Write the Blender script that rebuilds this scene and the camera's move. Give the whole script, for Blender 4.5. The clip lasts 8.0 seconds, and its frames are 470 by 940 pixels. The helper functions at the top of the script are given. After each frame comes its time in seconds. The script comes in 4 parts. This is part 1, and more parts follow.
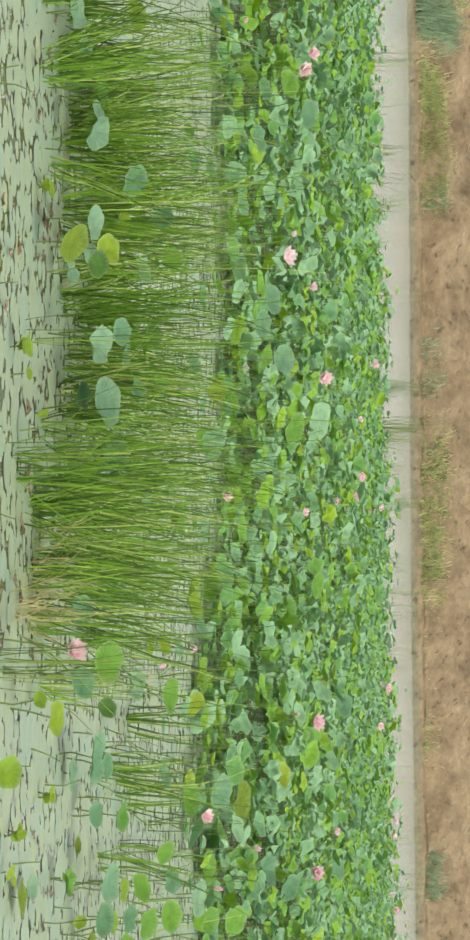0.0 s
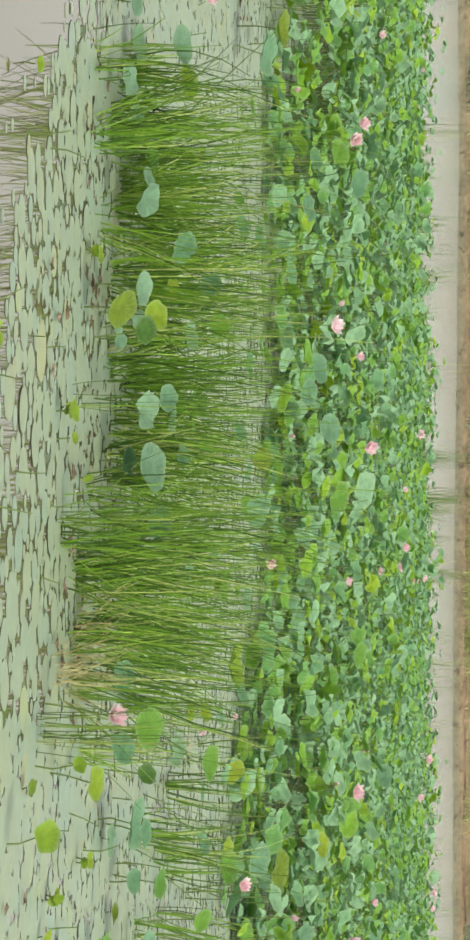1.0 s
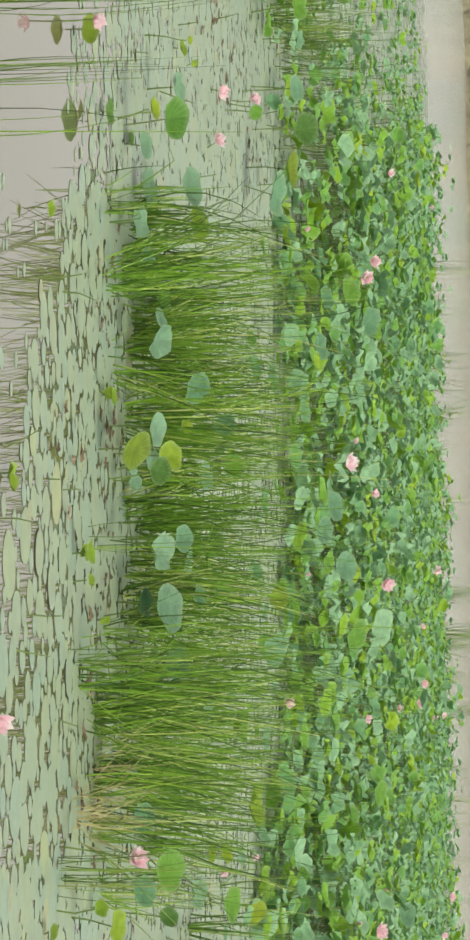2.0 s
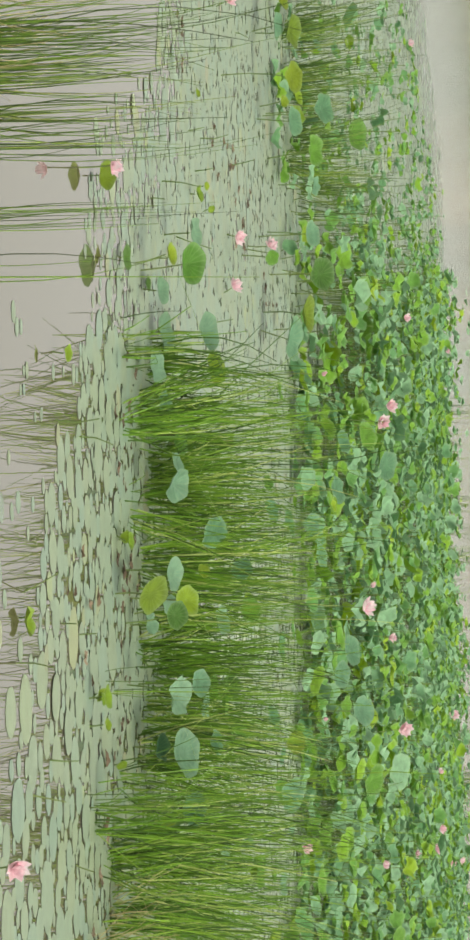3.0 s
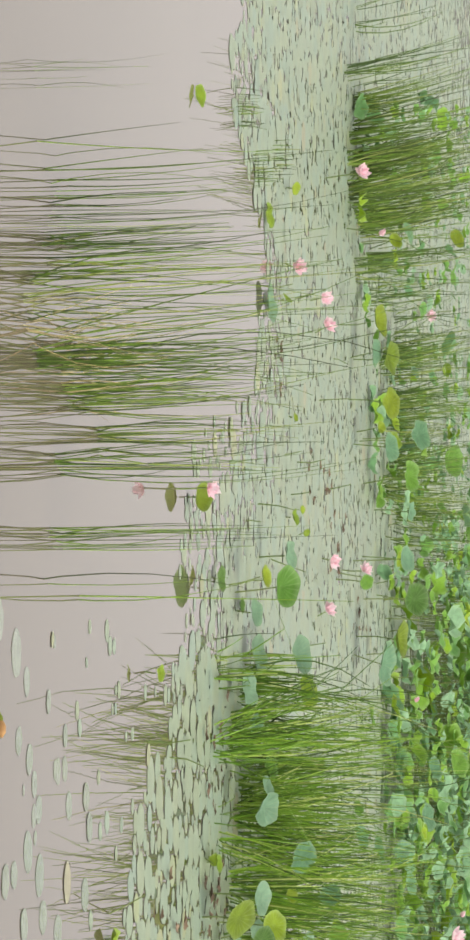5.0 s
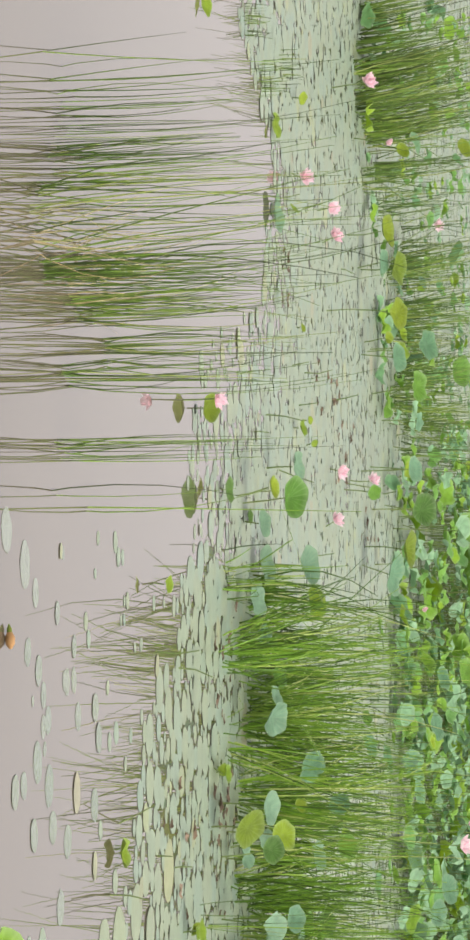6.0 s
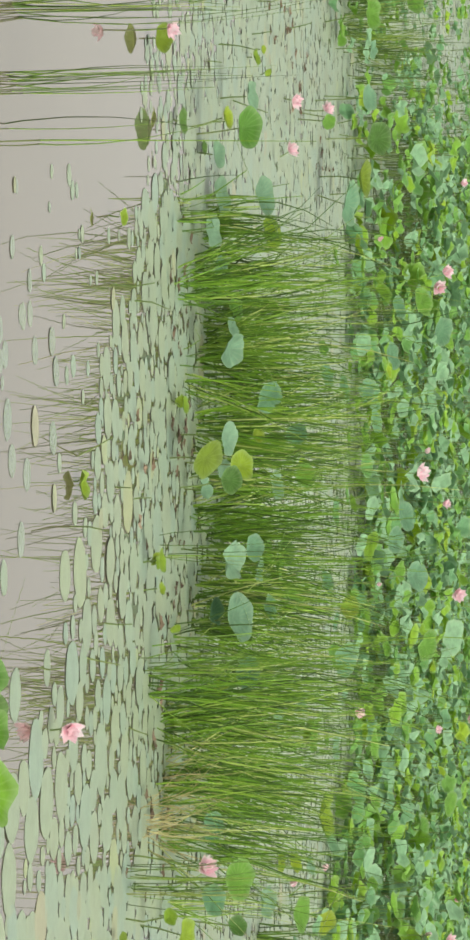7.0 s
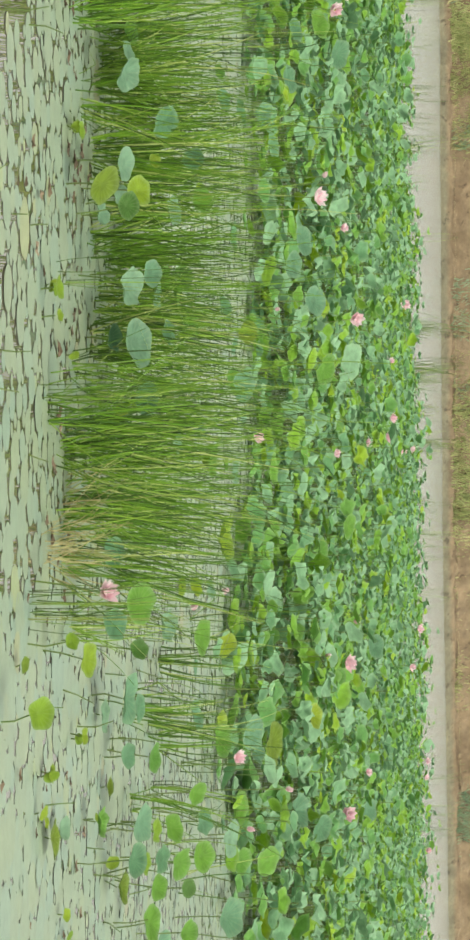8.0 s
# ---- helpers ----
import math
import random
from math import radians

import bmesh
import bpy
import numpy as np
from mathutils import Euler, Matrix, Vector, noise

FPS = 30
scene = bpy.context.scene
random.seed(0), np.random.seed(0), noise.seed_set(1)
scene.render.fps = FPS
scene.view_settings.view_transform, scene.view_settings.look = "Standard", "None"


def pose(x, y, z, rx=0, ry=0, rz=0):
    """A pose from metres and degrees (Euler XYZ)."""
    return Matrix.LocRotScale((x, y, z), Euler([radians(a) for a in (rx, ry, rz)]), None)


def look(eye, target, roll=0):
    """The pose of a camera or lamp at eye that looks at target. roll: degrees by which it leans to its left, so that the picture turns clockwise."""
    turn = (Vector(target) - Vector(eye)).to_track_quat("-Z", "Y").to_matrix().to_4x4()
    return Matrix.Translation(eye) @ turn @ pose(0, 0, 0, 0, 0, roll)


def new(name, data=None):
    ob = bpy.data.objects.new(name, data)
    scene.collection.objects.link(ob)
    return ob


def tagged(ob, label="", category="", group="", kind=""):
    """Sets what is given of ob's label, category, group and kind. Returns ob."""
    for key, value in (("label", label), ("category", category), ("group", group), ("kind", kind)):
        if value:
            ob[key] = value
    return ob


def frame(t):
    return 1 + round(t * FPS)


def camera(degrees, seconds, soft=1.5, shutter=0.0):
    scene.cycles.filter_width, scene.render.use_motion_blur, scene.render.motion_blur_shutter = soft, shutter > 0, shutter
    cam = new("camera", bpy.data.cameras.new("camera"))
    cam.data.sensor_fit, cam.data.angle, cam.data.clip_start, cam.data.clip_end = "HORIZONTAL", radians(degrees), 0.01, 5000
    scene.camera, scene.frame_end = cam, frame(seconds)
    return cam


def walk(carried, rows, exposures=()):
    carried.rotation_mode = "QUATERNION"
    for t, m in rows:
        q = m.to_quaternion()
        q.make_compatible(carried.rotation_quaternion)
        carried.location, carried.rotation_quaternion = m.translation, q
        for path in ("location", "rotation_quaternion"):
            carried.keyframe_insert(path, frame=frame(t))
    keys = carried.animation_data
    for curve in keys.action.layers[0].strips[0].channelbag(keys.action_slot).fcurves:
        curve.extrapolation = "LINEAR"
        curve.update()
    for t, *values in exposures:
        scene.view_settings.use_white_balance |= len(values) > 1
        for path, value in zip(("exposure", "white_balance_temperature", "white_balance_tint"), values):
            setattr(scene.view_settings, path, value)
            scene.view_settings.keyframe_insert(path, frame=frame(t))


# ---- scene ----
# ---- camera: stands on the near bank and turns ----
EYE = 3.0
LENS = 8.304
ROWS = [
    (0.0, 0.000, -5.370, 90.000),
    (0.5, 0.662, -5.522, 90.172),
    (1.0, 1.198, -6.167, 90.889),
    (1.5, 2.319, -6.298, 89.774),
    (1.7, 2.852, -6.350, 89.663),
    (2.8, 5.737, -6.700, 89.240),
    (3.0, 6.252, -6.730, 89.233),
    (3.5, 7.942, -6.794, 89.116),
    (4.0, 10.054, -6.293, 89.053),
    (4.5, 11.499, -7.165, 89.525),
    (4.7, 11.724, -7.688, 89.610),
    (5.25, 12.150, -8.750, 89.630),
    (5.55, 12.010, -9.060, 89.630),
    (5.8, 11.534, -8.887, 89.635),
    (6.0, 10.431, -8.474, 89.663),
    (6.5, 6.237, -8.384, 90.585),
    (7.0, 3.850, -7.718, 89.875),
    (7.5, 1.706, -6.623, 89.917),
    (8.0, -1.040, -5.925, 89.953),
]


def aim(yaw, pitch, roll):
    """The pose of the standing camera for a heading to the left of +y, a tilt and a roll."""
    a, b = radians(yaw), radians(pitch)
    way = Vector((-math.sin(a) * math.cos(b), math.cos(a) * math.cos(b), math.sin(b)))
    eye = Vector((0, 0, EYE))
    return look(eye, eye + way, roll)


cam = camera(LENS, 8.0, soft=3.0)
walk(cam, [(t, aim(y, p, r)) for t, y, p, r in ROWS], exposures=[(0.0, 0.83, 6850, 4), (3.0, 0.70, 6950, 4), (4.0, 0.70, 6850, 9), (4.5, 0.77, 6850, 12), (6.0, 0.92, 6680, 17), (6.5, 0.84, 6720, 12), (7.0, 0.80, 6850, 6), (8.0, 0.81, 6880, 2)])

# ---- world and sun: a bright overcast day ----
SUN_UP, SUN_TURN = 54.0, 115.0
world = bpy.data.worlds.new("sky")
scene.world = world
world.use_nodes = True
wn = world.node_tree.nodes
wl = world.node_tree.links
sky = wn.new("ShaderNodeTexSky")
sky.sky_type = "NISHITA"
sky.sun_disc = False
sky.sun_elevation = radians(SUN_UP)
sky.sun_rotation = radians(SUN_TURN)
sky.air_density, sky.dust_density, sky.ozone_density = 1.0, 4.0, 1.0
grey = wn.new("ShaderNodeHueSaturation")
grey.inputs["Saturation"].default_value = 0.04
wl.new(sky.outputs[0], grey.inputs["Color"])
wl.new(grey.outputs[0], wn["Background"].inputs["Color"])
wn["Background"].inputs["Strength"].default_value = 0.15

sun_data = bpy.data.lights.new("sun", "SUN")
sun_data.energy, sun_data.angle, sun_data.color = 0.7, radians(14), (1.0, 0.95, 0.87)
sun = new("sun", sun_data)
sun_way = Vector((math.sin(radians(SUN_TURN)) * math.cos(radians(SUN_UP)), math.cos(radians(SUN_TURN)) * math.cos(radians(SUN_UP)), math.sin(radians(SUN_UP))))
sun.matrix_world = look(sun_way * 50, (0, 0, 0))


# ---- materials ----
def material(name):
    m = bpy.data.materials.new(name)
    m.use_nodes = True
    return m, m.node_tree.nodes, m.node_tree.links, m.node_tree.nodes["Principled BSDF"]


def ramp(nodes, stops):
    r = nodes.new("ShaderNodeValToRGB")
    e = r.color_ramp.elements
    while len(e) < len(stops):
        e.new(0.5)
    for k, (at, c) in zip(e, stops):
        k.position, k.color = at, (*c, 1)
    return r


def noise_node(nodes, links, scale, detail=4.0, rough=0.6, coords=None):
    n = nodes.new("ShaderNodeTexNoise")
    n.inputs["Scale"].default_value, n.inputs["Detail"].default_value, n.inputs["Roughness"].default_value = scale, detail, rough
    if coords is not None:
        links.new(coords, n.inputs["Vector"])
    return n


def chance(nodes, links):
    """A random number for each piece: by object and by loose island."""
    a, b = nodes.new("ShaderNodeObjectInfo"), nodes.new("ShaderNodeNewGeometry")
    s, f = nodes.new("ShaderNodeMath"), nodes.new("ShaderNodeMath")
    s.operation, f.operation = "ADD", "FRACT"
    links.new(a.outputs["Random"], s.inputs[0])
    links.new(b.outputs["Random Per Island"], s.inputs[1])
    links.new(s.outputs[0], f.inputs[0])
    return f.outputs[0]


def mottled(nodes, links, colour, scale, low, high, detail=3.0):
    """colour times a noise between low and high."""
    geo = nodes.new("ShaderNodeNewGeometry")
    n = noise_node(nodes, links, scale, detail, 0.6, geo.outputs["Position"])
    m = nodes.new("ShaderNodeMapRange")
    m.inputs["From Min"].default_value, m.inputs["From Max"].default_value = 0.3, 0.7
    m.inputs["To Min"].default_value, m.inputs["To Max"].default_value = low, high
    links.new(n.outputs["Fac"], m.inputs["Value"])
    mix = nodes.new("ShaderNodeVectorMath")
    mix.operation = "SCALE"
    links.new(colour, mix.inputs[0])
    links.new(m.outputs[0], mix.inputs["Scale"])
    return mix.outputs[0]


def leaf_material(name, stops, rough=0.5, glow=0.25, scale=14.0, low=0.8, high=1.2, rim=0.0, veins=0.0, shine=0.5):
    """Living leaf: a colour for each leaf, mottled, with light passing through."""
    m, n, l, p = material(name)
    r = ramp(n, stops)
    l.new(chance(n, l), r.inputs[0])
    c = mottled(n, l, r.outputs[0], scale, low, high)
    if rim:
        # a pale edge and a pale middle over the stalk
        at = n.new("ShaderNodeAttribute")
        at.attribute_name = "rim"
        edge = ramp(n, [(0.0, (0.45, 0.45, 0.45)), (0.16, (0, 0, 0)), (0.74, (0, 0, 0)), (1.0, (1, 1, 1))])
        l.new(at.outputs["Fac"], edge.inputs[0])
        amount = n.new("ShaderNodeMath")
        amount.operation = "MULTIPLY"
        amount.inputs[1].default_value = rim
        l.new(edge.outputs[0], amount.inputs[0])
        pale = n.new("ShaderNodeMix")
        pale.data_type = "RGBA"
        pale.inputs[7].default_value = (0.46, 0.58, 0.36, 1)
        l.new(amount.outputs[0], pale.inputs[0])
        l.new(c, pale.inputs[6])
        c = pale.outputs[2]
    if veins:
        # veins that run from the middle to the edge
        tc, sx = n.new("ShaderNodeTexCoord"), n.new("ShaderNodeSeparateXYZ")
        l.new(tc.outputs["Object"], sx.inputs[0])
        ang, mul, sine, power, amt = [n.new("ShaderNodeMath") for _ in range(5)]
        ang.operation, mul.operation, sine.operation, power.operation, amt.operation = "ARCTAN2", "MULTIPLY", "COSINE", "POWER", "MULTIPLY"
        l.new(sx.outputs["Y"], ang.inputs[0])
        l.new(sx.outputs["X"], ang.inputs[1])
        l.new(ang.outputs[0], mul.inputs[0])
        mul.inputs[1].default_value = 18
        l.new(mul.outputs[0], sine.inputs[0])
        half = n.new("ShaderNodeMath")
        half.operation = "MULTIPLY_ADD"
        half.inputs[1].default_value, half.inputs[2].default_value = 0.5, 0.5
        l.new(sine.outputs[0], half.inputs[0])
        l.new(half.outputs[0], power.inputs[0])
        power.inputs[1].default_value = 9
        l.new(power.outputs[0], amt.inputs[0])
        amt.inputs[1].default_value = veins
        vein = n.new("ShaderNodeMix")
        vein.data_type = "RGBA"
        vein.inputs[7].default_value = (0.42, 0.55, 0.25, 1)
        l.new(amt.outputs[0], vein.inputs[0])
        l.new(c, vein.inputs[6])
        c = vein.outputs[2]
    l.new(c, p.inputs["Base Color"])
    p.inputs["Roughness"].default_value = rough
    p.inputs["Specular IOR Level"].default_value = shine
    t, mix = n.new("ShaderNodeBsdfTranslucent"), n.new("ShaderNodeMixShader")
    l.new(c, t.inputs["Color"])
    mix.inputs[0].default_value = glow
    l.new(p.outputs[0], mix.inputs[1])
    l.new(t.outputs[0], mix.inputs[2])
    l.new(mix.outputs[0], n["Material Output"].inputs["Surface"])
    geo = n.new("ShaderNodeNewGeometry")
    fine = noise_node(n, l, scale * 5, 3, 0.6, geo.outputs["Position"])
    b = n.new("ShaderNodeBump")
    b.inputs["Strength"].default_value, b.inputs["Distance"].default_value = 0.3, 0.01
    l.new(fine.outputs["Fac"], b.inputs["Height"])
    l.new(b.outputs[0], p.inputs["Normal"])
    return m


M_LOTUS = leaf_material("lotus_leaf", [(0.0, (0.205, 0.355, 0.20)), (0.28, (0.17, 0.32, 0.165)), (0.46, (0.105, 0.24, 0.105)), (0.6, (0.105, 0.255, 0.055)), (0.82, (0.14, 0.295, 0.025)), (0.95, (0.18, 0.33, 0.018)), (1.0, (0.235, 0.36, 0.018))], 0.65, rim=0.2, shine=0.26)
M_LOTUS_BLUE = leaf_material("lotus_leaf_waxy", [(0.0, (0.12, 0.24, 0.14)), (1.0, (0.075, 0.18, 0.085))], 0.65, rim=0.16, veins=0.12, shine=0.25)
M_LOTUS_GREEN = leaf_material("lotus_leaf_green", [(0.0, (0.07, 0.185, 0.022)), (1.0, (0.105, 0.235, 0.022))], 0.65, rim=0.16, veins=0.12, shine=0.25)
M_LOTUS_PALE = leaf_material("lotus_leaf_pale", [(0.0, (0.165, 0.285, 0.175)), (1.0, (0.125, 0.235, 0.14))], 0.6, rim=0.12, veins=0.10, shine=0.28)
M_LOTUS_OLIVE = leaf_material("lotus_leaf_olive", [(0.0, (0.155, 0.215, 0.011)), (1.0, (0.105, 0.165, 0.011))], 0.65, rim=0.1, veins=0.10, shine=0.22)
M_LOTUS_DEEP = leaf_material("lotus_leaf_deep", [(0.0, (0.05, 0.125, 0.018)), (1.0, (0.07, 0.15, 0.025))], 0.65, rim=0.12, veins=0.12, shine=0.25)
M_PAD_WET = leaf_material("wet_floating_leaf", [(0.0, (0.17, 0.215, 0.165)), (1.0, (0.19, 0.225, 0.165))], 0.14, 0.0, 9.0, 0.9, 1.1, shine=0.7)
M_PAD_STRAW = leaf_material("yellowed_floating_leaf", [(0.0, (0.30, 0.32, 0.21)), (0.6, (0.28, 0.31, 0.18)), (1.0, (0.30, 0.29, 0.20))], 0.55, 0.05, 12.0, 0.75, 1.15)
M_LOTUS_FRESH = leaf_material("lotus_leaf_fresh", [(0.0, (0.15, 0.33, 0.02)), (1.0, (0.24, 0.41, 0.03))], 0.6, 0.35, rim=0.25, veins=0.12, shine=0.3)
M_LOTUS_YELLOW = leaf_material("lotus_leaf_yellow_green", [(0.0, (0.205, 0.28, 0.013)), (1.0, (0.14, 0.24, 0.013))], 0.65, rim=0.16, veins=0.12, shine=0.25)
M_PAD = leaf_material("floating_leaf", [(0.0, (0.24, 0.305, 0.20)), (0.3, (0.215, 0.298, 0.225)), (0.6, (0.25, 0.305, 0.19)), (0.95, (0.23, 0.292, 0.20)), (0.983, (0.29, 0.34, 0.17)), (0.993, (0.29, 0.28, 0.18)), (1.0, (0.29, 0.33, 0.17))], 0.42, 0.08, 9.0, 0.88, 1.1)
M_REED = leaf_material("reed", [(0.0, (0.032, 0.073, 0.010)), (0.32, (0.077, 0.175, 0.013)), (0.6, (0.138, 0.284, 0.020)), (0.88, (0.222, 0.364, 0.038)), (1.0, (0.47, 0.52, 0.19))], 0.4, 0.0, 2.6, 0.74, 1.26)
M_REED_OLIVE = leaf_material("reed_olive", [(0.0, (0.036, 0.062, 0.011)), (0.45, (0.078, 0.15, 0.015)), (0.8, (0.135, 0.245, 0.024)), (1.0, (0.29, 0.33, 0.09))], 0.45, 0.0, 2.6, 0.74, 1.26)
M_REED_DEEP = leaf_material("reed_deep", [(0.0, (0.04, 0.085, 0.015)), (0.4, (0.075, 0.15, 0.02)), (0.75, (0.13, 0.22, 0.03)), (1.0, (0.26, 0.33, 0.07))], 0.4, 0.0, 2.6, 0.74, 1.26)
M_STRAW = leaf_material("dry_reed", [(0.0, (0.34, 0.28, 0.12)), (0.5, (0.44, 0.38, 0.19)), (1.0, (0.28, 0.33, 0.10))], 0.6, 0.0, 25.0)
M_STEM = leaf_material("stalk", [(0.0, (0.12, 0.20, 0.045)), (1.0, (0.18, 0.24, 0.065))], 0.5, 0.0, 30.0)
M_PETAL = leaf_material("petal", [(0.0, (0.92, 0.63, 0.70)), (0.6, (0.94, 0.73, 0.78)), (1.0, (0.94, 0.85, 0.87))], 0.5, 0.45, 30.0, 0.92, 1.06)
M_SEED = leaf_material("seed_head", [(0.0, (0.55, 0.45, 0.10)), (1.0, (0.45, 0.45, 0.12))], 0.6, 0.1, 60.0)
M_DEAD = leaf_material("withered_leaf", [(0.0, (0.085, 0.058, 0.032)), (0.6, (0.14, 0.095, 0.055)), (1.0, (0.23, 0.17, 0.11))], 0.8, 0.1, 20.0, 0.6, 1.3)
M_BUD = leaf_material("withered_bud", [(0.0, (0.32, 0.17, 0.06)), (1.0, (0.36, 0.20, 0.07))], 0.7, 0.1, 30.0)
M_GRASS = leaf_material("bank_grass", [(0.0, (0.24, 0.30, 0.10)), (0.5, (0.34, 0.37, 0.14)), (1.0, (0.44, 0.42, 0.19))], 0.6, 0.0, 6.0)
M_SHRUB = leaf_material("bank_shrub", [(0.0, (0.045, 0.10, 0.06)), (0.6, (0.09, 0.16, 0.095)), (1.0, (0.17, 0.26, 0.15))], 0.6, 0.0, 6.0)
M_MOSS = leaf_material("bank_herbs", [(0.0, (0.13, 0.15, 0.07)), (1.0, (0.23, 0.24, 0.12))], 0.6, 0.0, 6.0)
M_BUSH = leaf_material("bank_bush", [(0.0, (0.16, 0.26, 0.15)), (1.0, (0.28, 0.37, 0.22))], 0.6, 0.0, 6.0)


def water_material():
    m, n, l, p = material("pond_water")
    geo = n.new("ShaderNodeNewGeometry")
    silt = noise_node(n, l, 0.35, 3, 0.5, geo.outputs["Position"])
    r = ramp(n, [(0.3, (0.085, 0.072, 0.046)), (0.7, (0.105, 0.088, 0.058))])
    l.new(silt.outputs["Fac"], r.inputs[0])
    p.inputs["IOR"].default_value = 1.62
    # calm among the plants, ruffled by wind on the open far side
    sep = n.new("ShaderNodeSeparateXYZ")
    l.new(geo.outputs["Position"], sep.inputs[0])
    far = n.new("ShaderNodeMapRange")
    far.inputs["From Min"].default_value, far.inputs["From Max"].default_value = 24.0, 46.0
    far.inputs["To Min"].default_value, far.inputs["To Max"].default_value = 0.006, 0.16
    l.new(sep.outputs["Y"], far.inputs["Value"])
    l.new(far.outputs[0], p.inputs["Roughness"])
    # paler, greyer towards the far bank: reflected sky put into the base colour
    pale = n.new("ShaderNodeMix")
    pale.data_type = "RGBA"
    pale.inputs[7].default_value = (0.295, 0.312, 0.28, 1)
    sky_pale = n.new("ShaderNodeMapRange")
    sky_pale.inputs["From Min"].default_value, sky_pale.inputs["From Max"].default_value = 30.0, 52.0
    l.new(sep.outputs["Y"], sky_pale.inputs["Value"])
    l.new(sky_pale.outputs[0], pale.inputs[0])
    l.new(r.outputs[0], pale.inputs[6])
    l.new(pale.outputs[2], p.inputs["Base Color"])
    small = noise_node(n, l, 7.0, 2, 0.5, geo.outputs["Position"])
    b = n.new("ShaderNodeBump")
    b.inputs["Strength"].default_value, b.inputs["Distance"].default_value = 0.06, 0.003
    l.new(small.outputs["Fac"], b.inputs["Height"])
    ruffle = n.new("ShaderNodeMapRange")
    ruffle.inputs["From Min"].default_value, ruffle.inputs["From Max"].default_value = 24.0, 46.0
    l.new(sep.outputs["Y"], ruffle.inputs["Value"])
    waves = noise_node(n, l, 11.0, 3, 0.6, geo.outputs["Position"])
    c = n.new("ShaderNodeBump")
    c.inputs["Distance"].default_value = 0.035
    l.new(ruffle.outputs[0], c.inputs["Strength"])
    l.new(waves.outputs["Fac"], c.inputs["Height"])
    l.new(b.outputs[0], c.inputs["Normal"])
    l.new(c.outputs[0], p.inputs["Normal"])
    return m


def earth_material():
    m, n, l, p = material("bare_earth")
    geo = n.new("ShaderNodeNewGeometry")
    big = noise_node(n, l, 0.9, 5, 0.65, geo.outputs["Position"])
    r = ramp(n, [(0.28, (0.15, 0.102, 0.057)), (0.5, (0.216, 0.155, 0.09)), (0.72, (0.275, 0.206, 0.128))])
    l.new(big.outputs["Fac"], r.inputs[0])
    # wet mud at the waterline
    sep = n.new("ShaderNodeSeparateXYZ")
    l.new(geo.outputs["Position"], sep.inputs[0])
    edge = noise_node(n, l, 3.0, 3, 0.6, geo.outputs["Position"])
    lift = n.new("ShaderNodeMath")
    lift.operation = "MULTIPLY_ADD"
    lift.inputs[1].default_value, lift.inputs[2].default_value = -0.16, 0.0
    l.new(edge.outputs["Fac"], lift.inputs[0])
    add = n.new("ShaderNodeMath")
    l.new(sep.outputs["Z"], add.inputs[0])
    l.new(lift.outputs[0], add.inputs[1])
    wet = n.new("ShaderNodeMapRange")
    wet.inputs["From Min"].default_value, wet.inputs["From Max"].default_value = 0.02, 0.12
    l.new(add.outputs[0], wet.inputs["Value"])
    mix = n.new("ShaderNodeMix")
    mix.data_type = "RGBA"
    l.new(wet.outputs[0], mix.inputs[0])
    mix.inputs[6].default_value = (0.18, 0.162, 0.104, 1)
    # the western stretch is overgrown with moss
    west, moss = n.new("ShaderNodeMath"), n.new("ShaderNodeMapRange")
    west.operation = "MULTIPLY_ADD"
    west.inputs[1].default_value = 3.0
    l.new(big.outputs["Fac"], west.inputs[0])
    l.new(sep.outputs["X"], west.inputs[2])
    moss.inputs["From Min"].default_value, moss.inputs["From Max"].default_value = -14.6, -12.8
    l.new(west.outputs[0], moss.inputs["Value"])
    mossy = n.new("ShaderNodeMix")
    mossy.data_type = "RGBA"
    mossy.inputs[6].default_value = (0.085, 0.088, 0.045, 1)
    l.new(moss.outputs[0], mossy.inputs[0])
    l.new(r.outputs[0], mossy.inputs[7])
    l.new(mossy.outputs[2], mix.inputs[7])
    fine = noise_node(n, l, 9.0, 6, 0.7, geo.outputs["Position"])
    spots = noise_node(n, l, 4.5, 4, 0.65, geo.outputs["Position"])
    dark = ramp(n, [(0.33, (0.42, 0.40, 0.38)), (0.41, (1, 1, 1))])
    l.new(spots.outputs["Fac"], dark.inputs[0])
    pits = n.new("ShaderNodeVectorMath")
    pits.operation = "MULTIPLY"
    l.new(mottled(n, l, mottled(n, l, mix.outputs[2], 2.2, 0.72, 1.2, 7), 7.0, 0.78, 1.18, 5), pits.inputs[0])
    l.new(dark.outputs[0], pits.inputs[1])
    l.new(pits.outputs[0], p.inputs["Base Color"])
    p.inputs["Roughness"].default_value = 0.95
    b = n.new("ShaderNodeBump")
    b.inputs["Strength"].default_value, b.inputs["Distance"].default_value = 0.8, 0.06
    l.new(fine.outputs["Fac"], b.inputs["Height"])
    l.new(b.outputs[0], p.inputs["Normal"])
    return m


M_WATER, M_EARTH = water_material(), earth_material()


